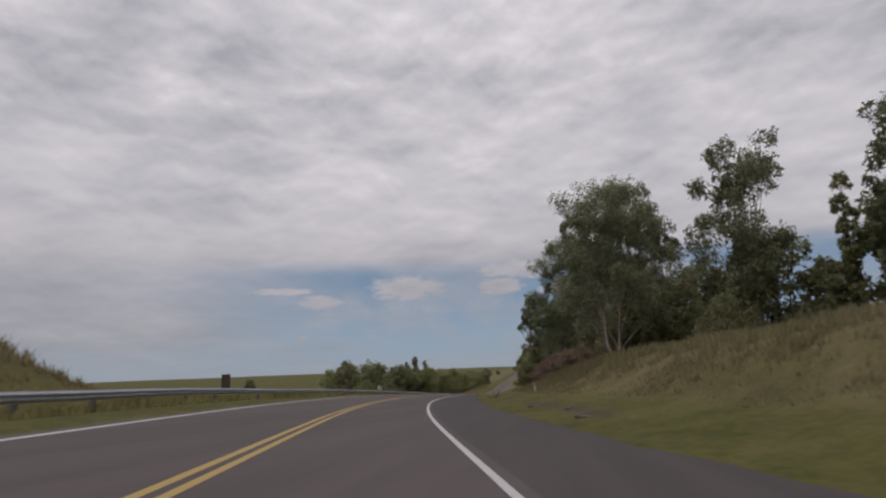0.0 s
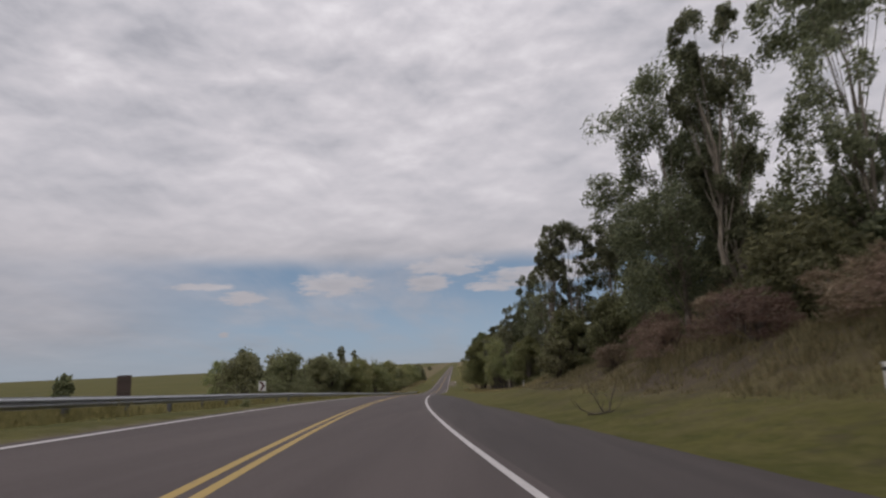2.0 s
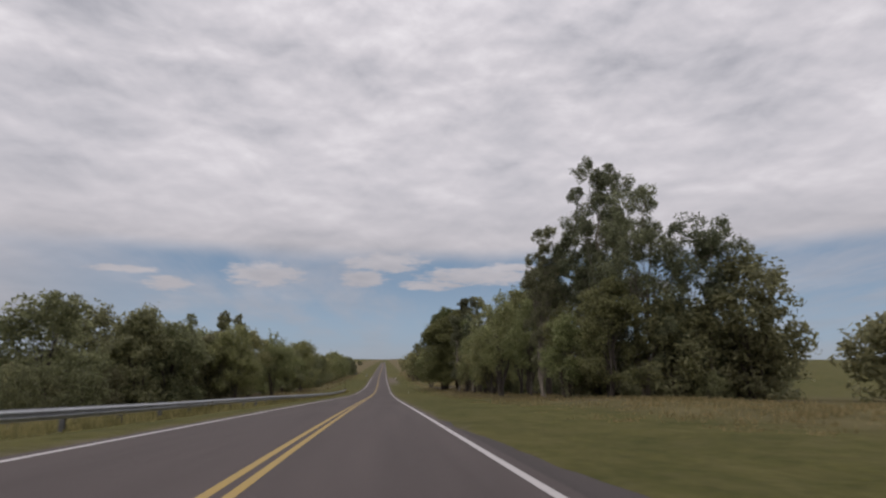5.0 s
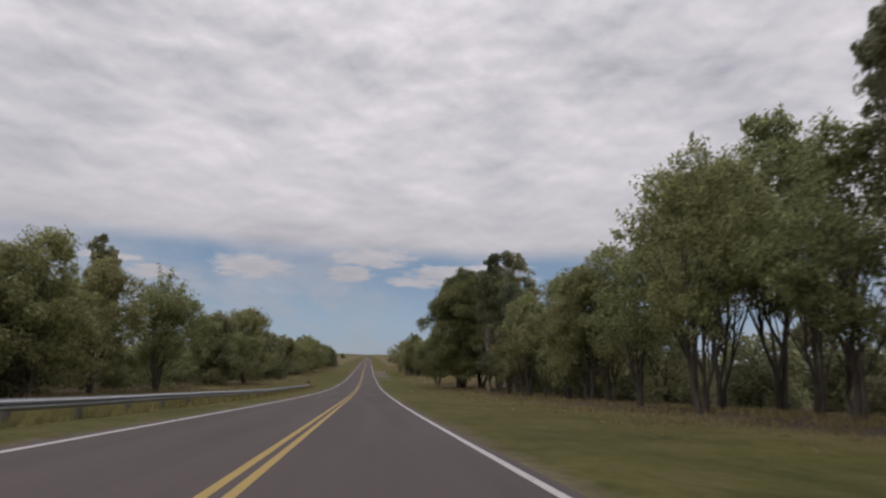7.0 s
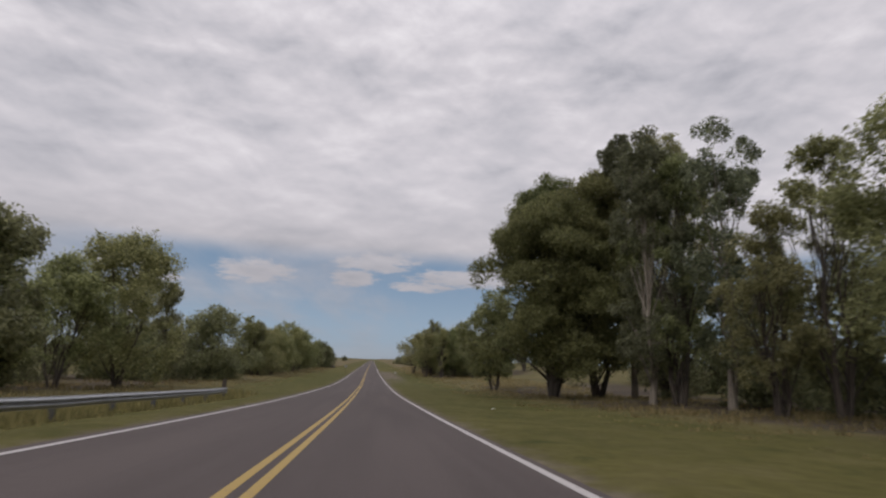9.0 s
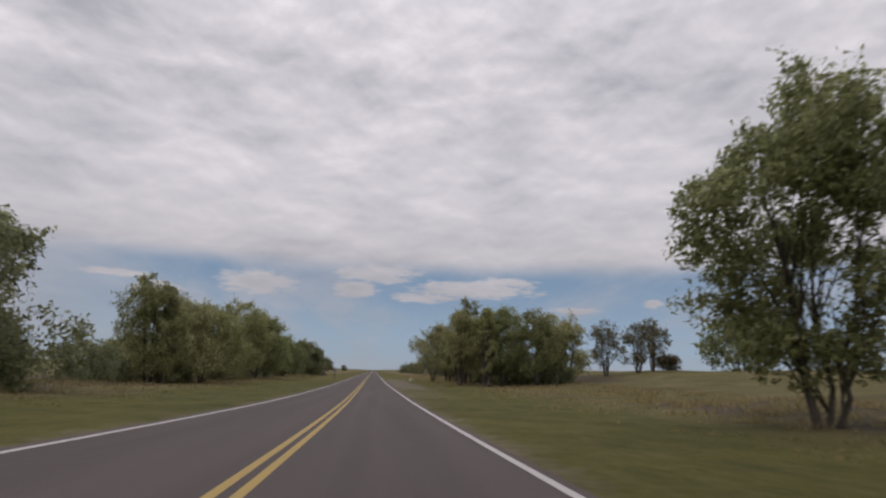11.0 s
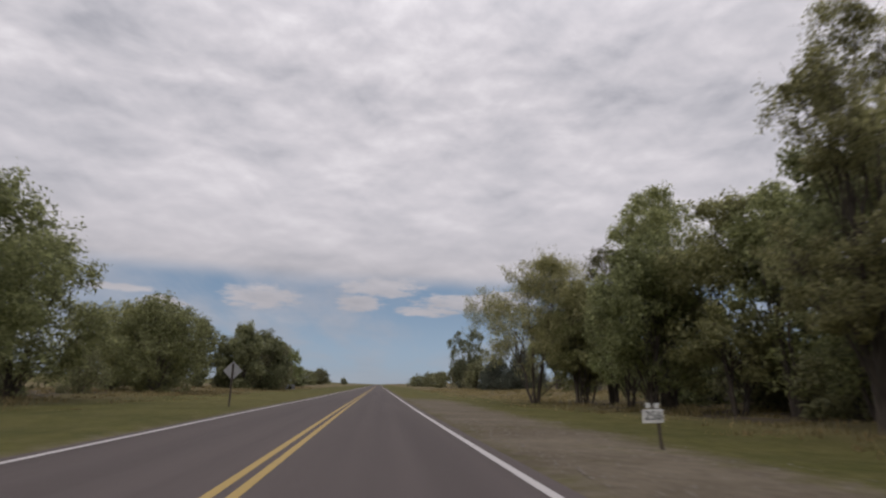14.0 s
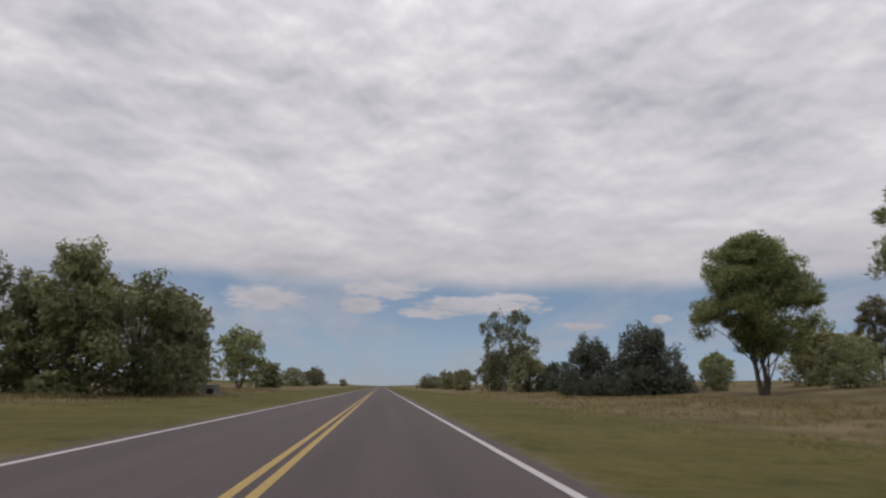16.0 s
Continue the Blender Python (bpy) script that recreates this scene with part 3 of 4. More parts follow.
def make_tree_meshes(kind, seed, H, W, grain=1.0):
    """Trunk and crown of a tree of height H and crown width W, foot at the origin; grain scales its leaves."""
    p = KINDS[kind]
    r = np.random.RandomState(seed)
    R = W / 2
    # boughs keep their distance from one another, so that gaps stay between them
    boughs, tries = [], 0
    while len(boughs) < p["boughs"] and tries < 4000:
        tries += 1
        f = r.uniform(0, 1) ** (1.5 if p["shape"] == "spire" else 0.9)
        a = r.uniform(0, 6.2832)
        size = p["size"] * R * r.uniform(0.7, 1.2)
        d = max(0.0, R * crown_radius(p["shape"], f) * math.sqrt(r.uniform(0.08, 1.0)) - size * 0.5)
        c = Vector((d * math.cos(a), d * math.sin(a), H * (p["base"] + (1 - p["base"]) * f) - size * 0.4))
        c.z = max(c.z, size * 0.25)
        if all((c - b).length > (0.75 if p["shape"] == "open" else 0.5) * (size + s) * (0.55 + 0.45 * 4000 / (4000 + 4 * tries)) - 0.2 * R for b, s in boughs):
            boughs.append((c, size))
    # stems, limbs and twigs
    V, Fc = [], []
    girth = (0.012 * H + 0.05) * (0.72 if kind in ("elm", "grove", "willow", "airy", "eucalyptus") else 1.0)
    stems = []
    turn0 = r.uniform(0, 6.28)
    for s in range(p["stems"]):
        a = turn0 + 6.2832 * s / p["stems"] + r.uniform(-0.5, 0.5)
        lean = (0.05 if p["stems"] == 1 else r.uniform(0.15, 0.5)) * R
        top = Vector((math.cos(a) * lean, math.sin(a) * lean, H * (0.80 - 0.08 * (s % 3))))
        many = p["stems"] > 1
        foot = Vector((math.cos(a) * 0.16 * many, math.sin(a) * 0.16 * many, -0.35))
        pts = []
        for i in range(7):
            q = foot.lerp(top, i / 6)
            q.x += r.normal(0, 0.012 * H) * (0 < i)
            q.y += r.normal(0, 0.012 * H) * (0 < i)
            pts.append(q)
        tube(V, Fc, pts, [girth * (1.3 if i == 0 else 1) * (1 - 0.86 * i / 6) * (1.0 if s == 0 else 0.75) for i in range(7)], 7)
        stems.append(pts)
    boughs += [(q[6].copy(), p["size"] * R * 0.8) for q in stems]
    C, S, A, B0 = [], [], [], []
    for c, size in boughs:
        st = min(stems, key=lambda q: (q[4] - c).length + r.uniform(0, 0.6 * R))
        i = 6 * max(0.08, min(0.9, (c.z / H) * 0.7 - 0.06))
        s = st[int(i)].lerp(st[min(6, int(i) + 1)], i - int(i))
        mid = s.lerp(c, 0.55) + Vector((0, 0, 0.03 * H * r.uniform(0.0, 1.0)))
        g = girth * 0.30 * (1 - 0.7 * c.z / H) + 0.012
        tube(V, Fc, [s, mid, c], [g, g * 0.7, g * 0.4], 3 if kind in ("broadleaf", "shrub") else 5)
        away = Vector((c.x, c.y, 0.35 * (c.z - 0.5 * H)))
        away = away.normalized() if away.length > 0.1 else Vector((0, 0, 1))
        for _ in range(p["sprays"]):
            v = Vector(r.normal(0, 1, 3)).normalized() + away * 0.45
            v.normalize()
            if v.z < -0.3 and r.uniform() < 0.5:
                v.z = -v.z
            q = c + Vector((v.x, v.y, v.z * (1.05 if p["shape"] == "open" else 0.85))) * size * r.uniform(0.45, 0.95)
            q.z = max(q.z, 0.12)
            if r.uniform() < (0.1 if kind in ("broadleaf", "shrub", "pine", "cypress") else 1.0 if kind in ("bare", "airy") else 0.3):
                tube(V, Fc, [c.lerp(mid, r.uniform(0, 0.3)), q], [g * 0.34, 0.006], 3)
            whip = r.uniform() < p["whips"]
            C.append(q)
            S.append(size * r.uniform(0.34, 0.55))
            # a whip is a loose twig of leaves that hangs or sticks out of the crown
            A.append((v + Vector((0, 0, -0.9 * p["droop"] if kind == "willow" else 0.25))) * size * r.uniform(0.35, 0.7) if whip else Vector((0, 0, 0)))
            B0.append(v)
            if kind in ("bare", "airy"):
                for _ in range(4 if kind == "bare" else 2):
                    e = q + Vector(r.normal(0, 0.45, 3)) + Vector((0, 0, 0.25))
                    tube(V, Fc, [q, e], [0.012, 0.004], 3)
    # leaves, lying over their tufts like scales, with loose ones about
    C, S, A, B0 = np.array(C), np.array(S), np.array([list(v) for v in A]), np.array([list(v) for v in B0])
    k = len(C)
    ll, lw = p["ll"] * grain, p["lw"] * grain
    # trees deep in a stand are half hidden and need fewer leaves
    total = p["cover"] * (1.25 if grain > 1.9 else 0.85 if kind == "broadleaf" and grain > 1.3 else 1.0) * math.pi * W * H * (1 - p["base"]) / (0.5 * ll * lw)
    n = max(8, int(total / k))
    whip = (np.abs(A).sum(1) > 0)[:, None, None]
    off = r.normal(0, 1, (k, n, 3)) + 0.6 * B0[:, None, :]
    off /= np.maximum(np.linalg.norm(off, axis=2, keepdims=True), 1e-6)
    rad = 1.02 - 0.55 * r.uniform(0, 1, (k, n, 1)) ** 1.6 + np.abs(r.normal(0, 0.10, (k, n, 1)))
    flat = np.array({"spire": (0.75, 0.75, 1.5), "open": (0.95, 0.95, 1.2), "round": (1.05, 1.05, 1.0)}.get(p["shape"], (1.1, 1.1, 0.9)))
    tuft = off * rad * S[:, None, None] * flat
    loose = A[:, None, :] * r.uniform(0, 1.15, (k, n, 1)) + r.normal(0, 1, (k, n, 3)) * 0.2 * S[:, None, None]
    sparse = r.uniform(0, 1, (k, n, 1)) < 0.55
    P = (C[:, None, :] + np.where(whip & sparse, loose, tuft)).reshape(-1, 3)
    N = len(P)
    out = off.reshape(-1, 3)
    nrm = out * 0.9 + np.array([0, 0, 0.25]) + r.normal(0, 0.55, (N, 3))
    nrm /= np.linalg.norm(nrm, axis=1, keepdims=True)
    d = r.normal(0, 1, (N, 3)) * (1 - 0.5 * p["out"]) + out * p["out"] * 1.6
    d[:, 2] -= p["droop"] * 1.3
    d -= nrm * (d * nrm).sum(1, keepdims=True) * (1 - 0.8 * p["out"])
    d /= np.maximum(np.linalg.norm(d, axis=1, keepdims=True), 1e-6)
    e = np.cross(d, nrm)
    e /= np.maximum(np.linalg.norm(e, axis=1, keepdims=True), 1e-6)
    s = r.uniform(0.65, 1.35, (N, 1))
    # broad sprays inside close each tuft against the light
    few = max(2, int(n * (0.13 if kind not in ("eucalyptus", "willow") else 0.05))) if kind not in ("bare", "dry", "airy") else 0
    inner = (np.arange(N) % n < few)[:, None]
    P = np.where(inner, np.repeat(C, n, 0) + (P - np.repeat(C, n, 0)) * 0.45, P)
    big = (np.repeat(S, n)[:, None] * 0.38 / ll)
    L, B = d * ll / 2 * np.where(inner, big, s), e * lw / 2 * np.where(inner, big * ll / lw * 0.8, s)
    Vx = np.stack([P - L * 0.9 + B, P + L * 1.1, P - L * 0.9 - B], 1).reshape(-1, 3)
    Vx[:, 2] = np.maximum(Vx[:, 2], 0.03)
    # bring the whole to its true height and width
    kz = H / np.percentile(Vx[:, 2], 99.7)
    kx = R / np.percentile(np.hypot(Vx[:, 0], Vx[:, 1]), 97)
    Vx *= np.array([kx, kx, kz])
    trunk = mesh_of(NAMES[kind] + "_trunk", [Vector((v.x * kx, v.y * kx, v.z * kz)) for v in V], Fc, p["bark"], True)
    me = bpy.data.meshes.new(NAMES[kind] + "_crown")
    me.vertices.add(3 * N)
    me.vertices.foreach_set("co", Vx.astype(np.float32).ravel())
    me.loops.add(3 * N)
    me.loops.foreach_set("vertex_index", np.arange(3 * N, dtype=np.int32))
    me.polygons.add(N)
    me.polygons.foreach_set("loop_start", np.arange(0, 3 * N, 3, dtype=np.int32))
    me.materials.append(p["leaf"])
    me.update(calc_edges=True)
    me.validate()
    return trunk, me


SHRUBS = {}


def plant(kind, y, u, height, width, label=None):
    """One tree at station y, u metres across the road, with its height and crown width."""
    own = random.Random(int(y * 131 + u * 977 + height * 17))
    seed = own.randrange(1, 99999)
    ob = new(NAMES[kind])
    at = spot(y, u)
    at.z -= 0.06
    m = Matrix.Translation(at) @ Matrix.Rotation(own.uniform(0, 6.28), 4, "Z")
    if kind in ("shrub", "dry"):
        # small bushes share six shapes, turned and scaled
        key = (kind, seed % 6)
        if key not in SHRUBS:
            SHRUBS[key] = make_tree_meshes(kind, seed % 6 + 1, 3.0, 4.5)
        meshes = SHRUBS[key]
        m = m @ Matrix.Diagonal((width / 4.5, width / 4.5, height / 3.0, 1))
    else:
        near = max(1.7 * abs(u), math.hypot(u, max(0, y - 447)))
        meshes = make_tree_meshes(kind, seed, height, width, min(2.1, max(0.85, near / 42)) * {"broadleaf": 1.12, "pine": 0.72, "cypress": 0.75}.get(kind, 1.0))
    ob.matrix_world = m
    part("trunk", meshes[0], ob)
    part("crown", meshes[1], ob)
    return tagged(ob, label or LABELS[kind][0], LABELS[kind][1], group="roadside " + kind + " trees" if kind not in ("shrub", "dry") else "roadside bushes")


# eucalyptus stand on the bank above the bend
plant("eucalyptus", 63, 22.6, 20.2, 13.0)
plant("eucalyptus", 72, 30.0, 18.0, 8.0)
plant("eucalyptus", 59, 35.9, 21.4, 9.8)
plant("eucalyptus", 46, 45.0, 20.0, 9.0)
plant("eucalyptus", 97, 22.7, 21.0, 12.4)
plant("eucalyptus", 93, 24.4, 23.4, 5.8)
plant("eucalyptus", 88, 31.4, 26.0, 10.5)
plant("eucalyptus", 114, 35.9, 21.5, 9.0)
plant("eucalyptus", 121, 17.9, 16.8, 4.6)
plant("eucalyptus", 121, 20.6, 16.9, 4.8)
plant("eucalyptus", 120, 24.6, 16.0, 6.6)
plant("eucalyptus", 126, 30.0, 19.0, 9.0)
plant("poplar", 53, 42.4, 15.3, 2.6)
plant("poplar", 50, 45.5, 12.0, 4.0)
plant("poplar", 117, 31.0, 15.6, 2.6)
plant("poplar", 112, 25.0, 9.5, 3.4)
for y, u, h, w in ((60, 38.5, 12.0, 11.0), (51, 46.0, 14.0, 9.0), (56, 42.0, 8.0, 7.0), (66, 30.0, 8.5, 9.0), (70, 36.5, 11.0, 11.0), (73, 26.5, 7.0, 8.5), (79, 31.0, 9.5, 10.0),
                   (82, 37.0, 12.0, 11.0), (87, 25.5, 7.2, 8.5), (92, 29.5, 9.5, 10.0), (100, 26.5, 8.0, 8.0), (104, 31.5, 9.5, 10.0),
                   (110, 25.0, 8.4, 7.5), (114, 22.0, 7.0, 6.0), (118, 27.5, 10.5, 9.0), (124, 24.0, 8.0, 7.0), (123, 33.0, 11.0, 9.0), (120, 19.0, 7.0, 5.5), (117, 17.2, 4.0, 4.0), (131, 29.0, 7.5, 8.0)):
    plant("broadleaf", y, u, h, w)
plant("elm", 150, 33.0, 10.5, 9.0)
plant("elm", 141, 35.0, 8.0, 9.0)
# far trees seen past the end of the bank
plant("broadleaf", 289, 78.0, 14.1, 11.0)
plant("broadleaf", 278, 83.0, 12.7, 10.4)
plant("broadleaf", 260, 83.0, 13.3, 11.0)
# stand after the bank
plant("eucalyptus", 205, 27.4, 27.6, 9.0)
plant("eucalyptus", 211, 21.4, 21.2, 5.6)
plant("eucalyptus", 209, 26.6, 22.8, 9.0)
plant("eucalyptus", 215, 25.2, 19.2, 5.5)
plant("grove", 229, 27.0, 19.6, 8.0)
plant("eucalyptus", 198, 28.5, 21.6, 9.6)
plant("eucalyptus", 196, 34.0, 18.5, 9.0)
plant("grove", 224, 25.6, 15.7, 8.0)
plant("broadleaf", 193, 37.0, 14.5, 10.0)
plant("broadleaf", 196, 31.0, 11.0, 9.0)
plant("broadleaf", 203, 25.5, 9.5, 8.0)
plant("elm", 197, 24.5, 12.0, 7.5)
plant("broadleaf", 202, 36.0, 9.9, 11.0)
plant("grove", 231, 24.4, 16.6, 11.0)
plant("grove", 223, 18.5, 14.3, 8.2)
plant("grove", 263, 22.3, 10.2, 8.7)
plant("grove", 216, 21.1, 12.7, 7.3)
plant("grove", 233, 23.6, 16.7, 8.2)
plant("grove", 236, 21.1, 12.7, 7.4)
plant("willow", 246, 21.1, 12.3, 7.9)
plant("willow", 252, 21.1, 12.4, 6.4)
plant("grove", 262, 24.5, 14.8, 8.5)
plant("grove", 258, 29.5, 11.0, 9.0)
plant("broadleaf", 266, 29.0, 8.5, 9.0)
plant("broadleaf", 278, 28.5, 9.0, 9.5)
plant("broadleaf", 288, 28.0, 9.5, 9.0)
plant("broadleaf", 252, 31.0, 8.0, 9.0)
plant("grove", 268, 21.1, 12.8, 7.2)
# pines and gums
plant("conifer", 304, 18.0, 19.0, 14.8)
plant("conifer", 309, 19.6, 22.6, 12.5)
plant("elm", 324, 16.5, 12.4, 9.0)
plant("eucalyptus", 290, 20.8, 18.7, 6.4)
plant("conifer", 304, 22.2, 21.8, 10.5)
plant("eucalyptus", 302, 24.9, 24.6, 7.7)
plant("eucalyptus", 285, 23.6, 18.3, 6.4)
plant("willow", 289, 22.3, 17.5, 7.0)
plant("willow", 277, 21.1, 10.6, 5.5)
plant("willow", 276, 23.6, 14.0, 6.0)
plant("willow", 301, 27.4, 24.8, 10.0)
# clump on the right
plant("elm", 396, 21.1, 11.9, 9.1)
plant("elm", 391, 24.9, 11.1, 8.5)
plant("elm", 396, 31.2, 10.5, 7.7)
plant("bare", 406, 41.3, 9.7, 6.9)
plant("bare", 407, 47.6, 8.7, 7.2)
plant("elm", 401, 29.9, 11.1, 6.1)
plant("bare", 412, 52.7, 9.7, 6.0)
plant("elm", 400, 62.8, 9.9, 14.8)
plant("bare", 414, 56.5, 3.0, 5.2)
# right side at the end
plant("pine", 491, 32.3, 13.2, 9.8)
plant("pine", 472, 32.5, 14.8, 8.0)
plant("cypress", 516, 26.3, 7.0, 9.6)
plant("cypress", 511, 31.2, 7.7, 10.4)
plant("eucalyptus", 577, 28.7, 17.8, 12.7)
plant("broadleaf", 557, 28.7, 7.2, 8.7)
plant("broadleaf", 593, 28.7, 9.2, 9.9)
plant("broadleaf", 627, 26.1, 6.2, 8.6)
plant("broadleaf", 728, 23.6, 6.7, 13.3)
plant("broadleaf", 655, 24.9, 6.1, 9.0)
plant("cypress", 553, 32.5, 5.2, 6.3)
plant("elm", 540, 56.5, 4.9, 5.0)
plant("elm", 501, 45.1, 5.7, 5.4)
plant("bare", 499, 50.2, 8.3, 5.0)
plant("elm", 525, 69.1, 7.2, 7.8)
# left side
plant("broadleaf", 147, -52.2, 7.1, 3.6)
plant("broadleaf", 207, -34.5, 12.1, 11.2)
plant("broadleaf", 228, -32.0, 11.6, 12.1)
plant("broadleaf", 186, -38.3, 11.7, 10.6)
plant("broadleaf", 216, -28.2, 11.8, 8.3)
plant("broadleaf", 224, -27.0, 10.9, 9.0)
plant("broadleaf", 241, -25.7, 10.8, 10.9)
plant("poplar", 248, -32.0, 14.3, 3.5)
plant("poplar", 279, -34.5, 18.3, 3.7)
plant("elm", 239, -21.9, 11.9, 9.1)
plant("poplar", 256, -25.7, 15.1, 2.8)
plant("elm", 270, -23.2, 7.4, 8.0)
plant("elm", 286, -21.9, 10.0, 9.0)
plant("elm", 296, -21.4, 9.8, 7.5)
plant("poplar", 324, -23.2, 11.3, 4.4)
plant("elm", 381, -21.9, 10.6, 11.7)
plant("elm", 372, -21.9, 11.3, 8.2)
plant("poplar", 372, -20.6, 10.2, 2.2)
plant("elm", 387, -20.6, 10.0, 10.7)
plant("elm", 404, -20.6, 12.3, 11.5)
plant("elm", 426, -19.4, 10.0, 8.5)
plant("elm", 417, -19.4, 11.9, 11.1)
plant("broadleaf", 456, -21.9, 9.5, 11.1)
plant("poplar", 487, -23.2, 8.2, 3.8)
plant("broadleaf", 478, -28.2, 9.6, 6.7)
plant("poplar", 479, -29.0, 11.1, 3.2)
plant("poplar", 486, -25.7, 10.4, 4.1)
plant("broadleaf", 506, -19.5, 10.2, 9.4)
plant("elm", 548, -21.9, 10.1, 8.9)
plant("broadleaf", 595, -25.7, 6.2, 8.3)
plant("broadleaf", 678, -32.0, 7.1, 10.7)
plant("broadleaf", 816, -38.3, 11.0, 15.4)
plant("shrub", 970, -30.7, 6.4, 8.8)

plant("airy", 405, 16.6, 14.2, 5.8)
plant("airy", 397, 14.6, 11.5, 6.4)
plant("airy", 396, 18.2, 11.7, 7.0)
plant("elm", 396, 18.5, 10.6, 5.1)
plant("willow", 393, 18.0, 11.5, 4.1)
plant("elm", 422, 17.3, 10.4, 7.3)
plant("willow", 425, 19.5, 14.3, 9.5)
plant("bare", 437, 21.0, 13.2, 5.8)
plant("elm", 435, 18.0, 8.7, 6.0)
plant("willow", 428, 18.5, 7.8, 5.4)
plant("elm", 423, 19.0, 8.5, 4.4)
plant("airy", 438, 14.6, 12.4, 12.4)
plant("elm", 434, 17.0, 9.6, 4.1)
plant("elm", 303, -19.8, 13.0, 10.8)
plant("elm", 256, -18.9, 11.6, 9.6)
plant("elm", 248, -21.5, 11.4, 8.4)
plant("broadleaf", 341, -22.0, 10.7, 11.0)
plant("broadleaf", 319, -25.0, 5.8, 8.3)
plant("broadleaf", 285, -20.5, 10.4, 7.4)
plant("broadleaf", 226, -31.0, 12.1, 9.4)
plant("broadleaf", 236, -30.0, 10.8, 9.9)
plant("elm", 448, -19.0, 9.0, 9.8)
plant("elm", 453, -25.0, 9.0, 10.8)
plant("broadleaf", 496, -18.2, 9.9, 9.4)

plant("elm", 409, 20.0, 11.2, 7.8)

plant("airy", 200, -49.0, 10.8, 8.0)
plant("broadleaf", 205, -45.0, 13.3, 11.5)
plant("broadleaf", 233, -43.0, 14.3, 15.3)
plant("broadleaf", 284, -43.0, 14.7, 20.1)

plant("shrub", 508, 38.0, 3.0, 3.8)
plant("shrub", 491, 40.0, 4.3, 6.2)
plant("shrub", 501, 44.0, 4.0, 6.3)
plant("shrub", 459, 26.0, 3.4, 4.1)

plant("grove", 207, 23.0, 10.7, 6.8)
plant("elm", 202, 22.0, 9.1, 5.8)
plant("broadleaf", 487, -19.6, 10.6, 7.0)
plant("broadleaf", 500, -17.2, 8.6, 7.4)
plant("broadleaf", 491, -20.8, 8.6, 8.0)

plant("elm", 418, 20.0, 11.6, 7.5)
plant("elm", 415, 21.0, 11.2, 6.4)
plant("willow", 249, 22.0, 12.7, 7.7)
plant("grove", 245, 22.5, 13.9, 7.1)


# dark undergrowth behind the stands
rng = random.Random(11)
for y0, y1, pace, u, h in ((152, 345, 15, 40, 6.0), (402, 440, 8, 28, 5.0), (196, 300, 11.5, -38, 7.0), (310, 420, 12, -30, 6.0)):
    y = y0
    while y < y1:
        plant("broadleaf", y, u + rng.uniform(-3, 5) * (1 if u > 0 else -1), h * rng.uniform(0.75, 1.25), rng.uniform(8, 11))
        y += pace * rng.uniform(0.8, 1.2)


# low growth that fills the foot of the stands
fill = random.Random(5)
for y0, y1, gap, u0, u1, h0, h1 in ((56, 128, 4.5, 24, 34, 3.0, 6.0), (192, 305, 9, 27, 36, 2.5, 5.0), (392, 446, 5, 20, 32, 2.5, 4.5), (446, 468, 4, 24, 36, 2.5, 4.5),
                                    (190, 330, 5, -34, -25, 2.5, 5.5), (365, 440, 6, -28, -21, 2.5, 4.5)):
    y = y0
    while y < y1:
        plant("shrub", y + fill.uniform(-1, 1), fill.uniform(u0, u1), fill.uniform(h0, h1), fill.uniform(3.5, 6.0),
              label="dark undergrowth shrub filling the foot of a tree stand")
        y += gap

for y, u, h, w in ((72, 19.5, 2.4, 5.0), (77, 21.0, 3.0, 6.0), (82, 19.0, 2.6, 5.5), (87, 20.5, 3.0, 6.0), (91, 18.5, 2.2, 5.0), (95, 19.8, 2.6, 5.0),
                   (64, 22.5, 2.0, 4.5), (100, 18.0, 1.8, 4.0)):
    plant("dry", y, u, h, w)


# ---- guard rail on the left ----
RAIL_U, POST_GAP = -7.1, 3.81


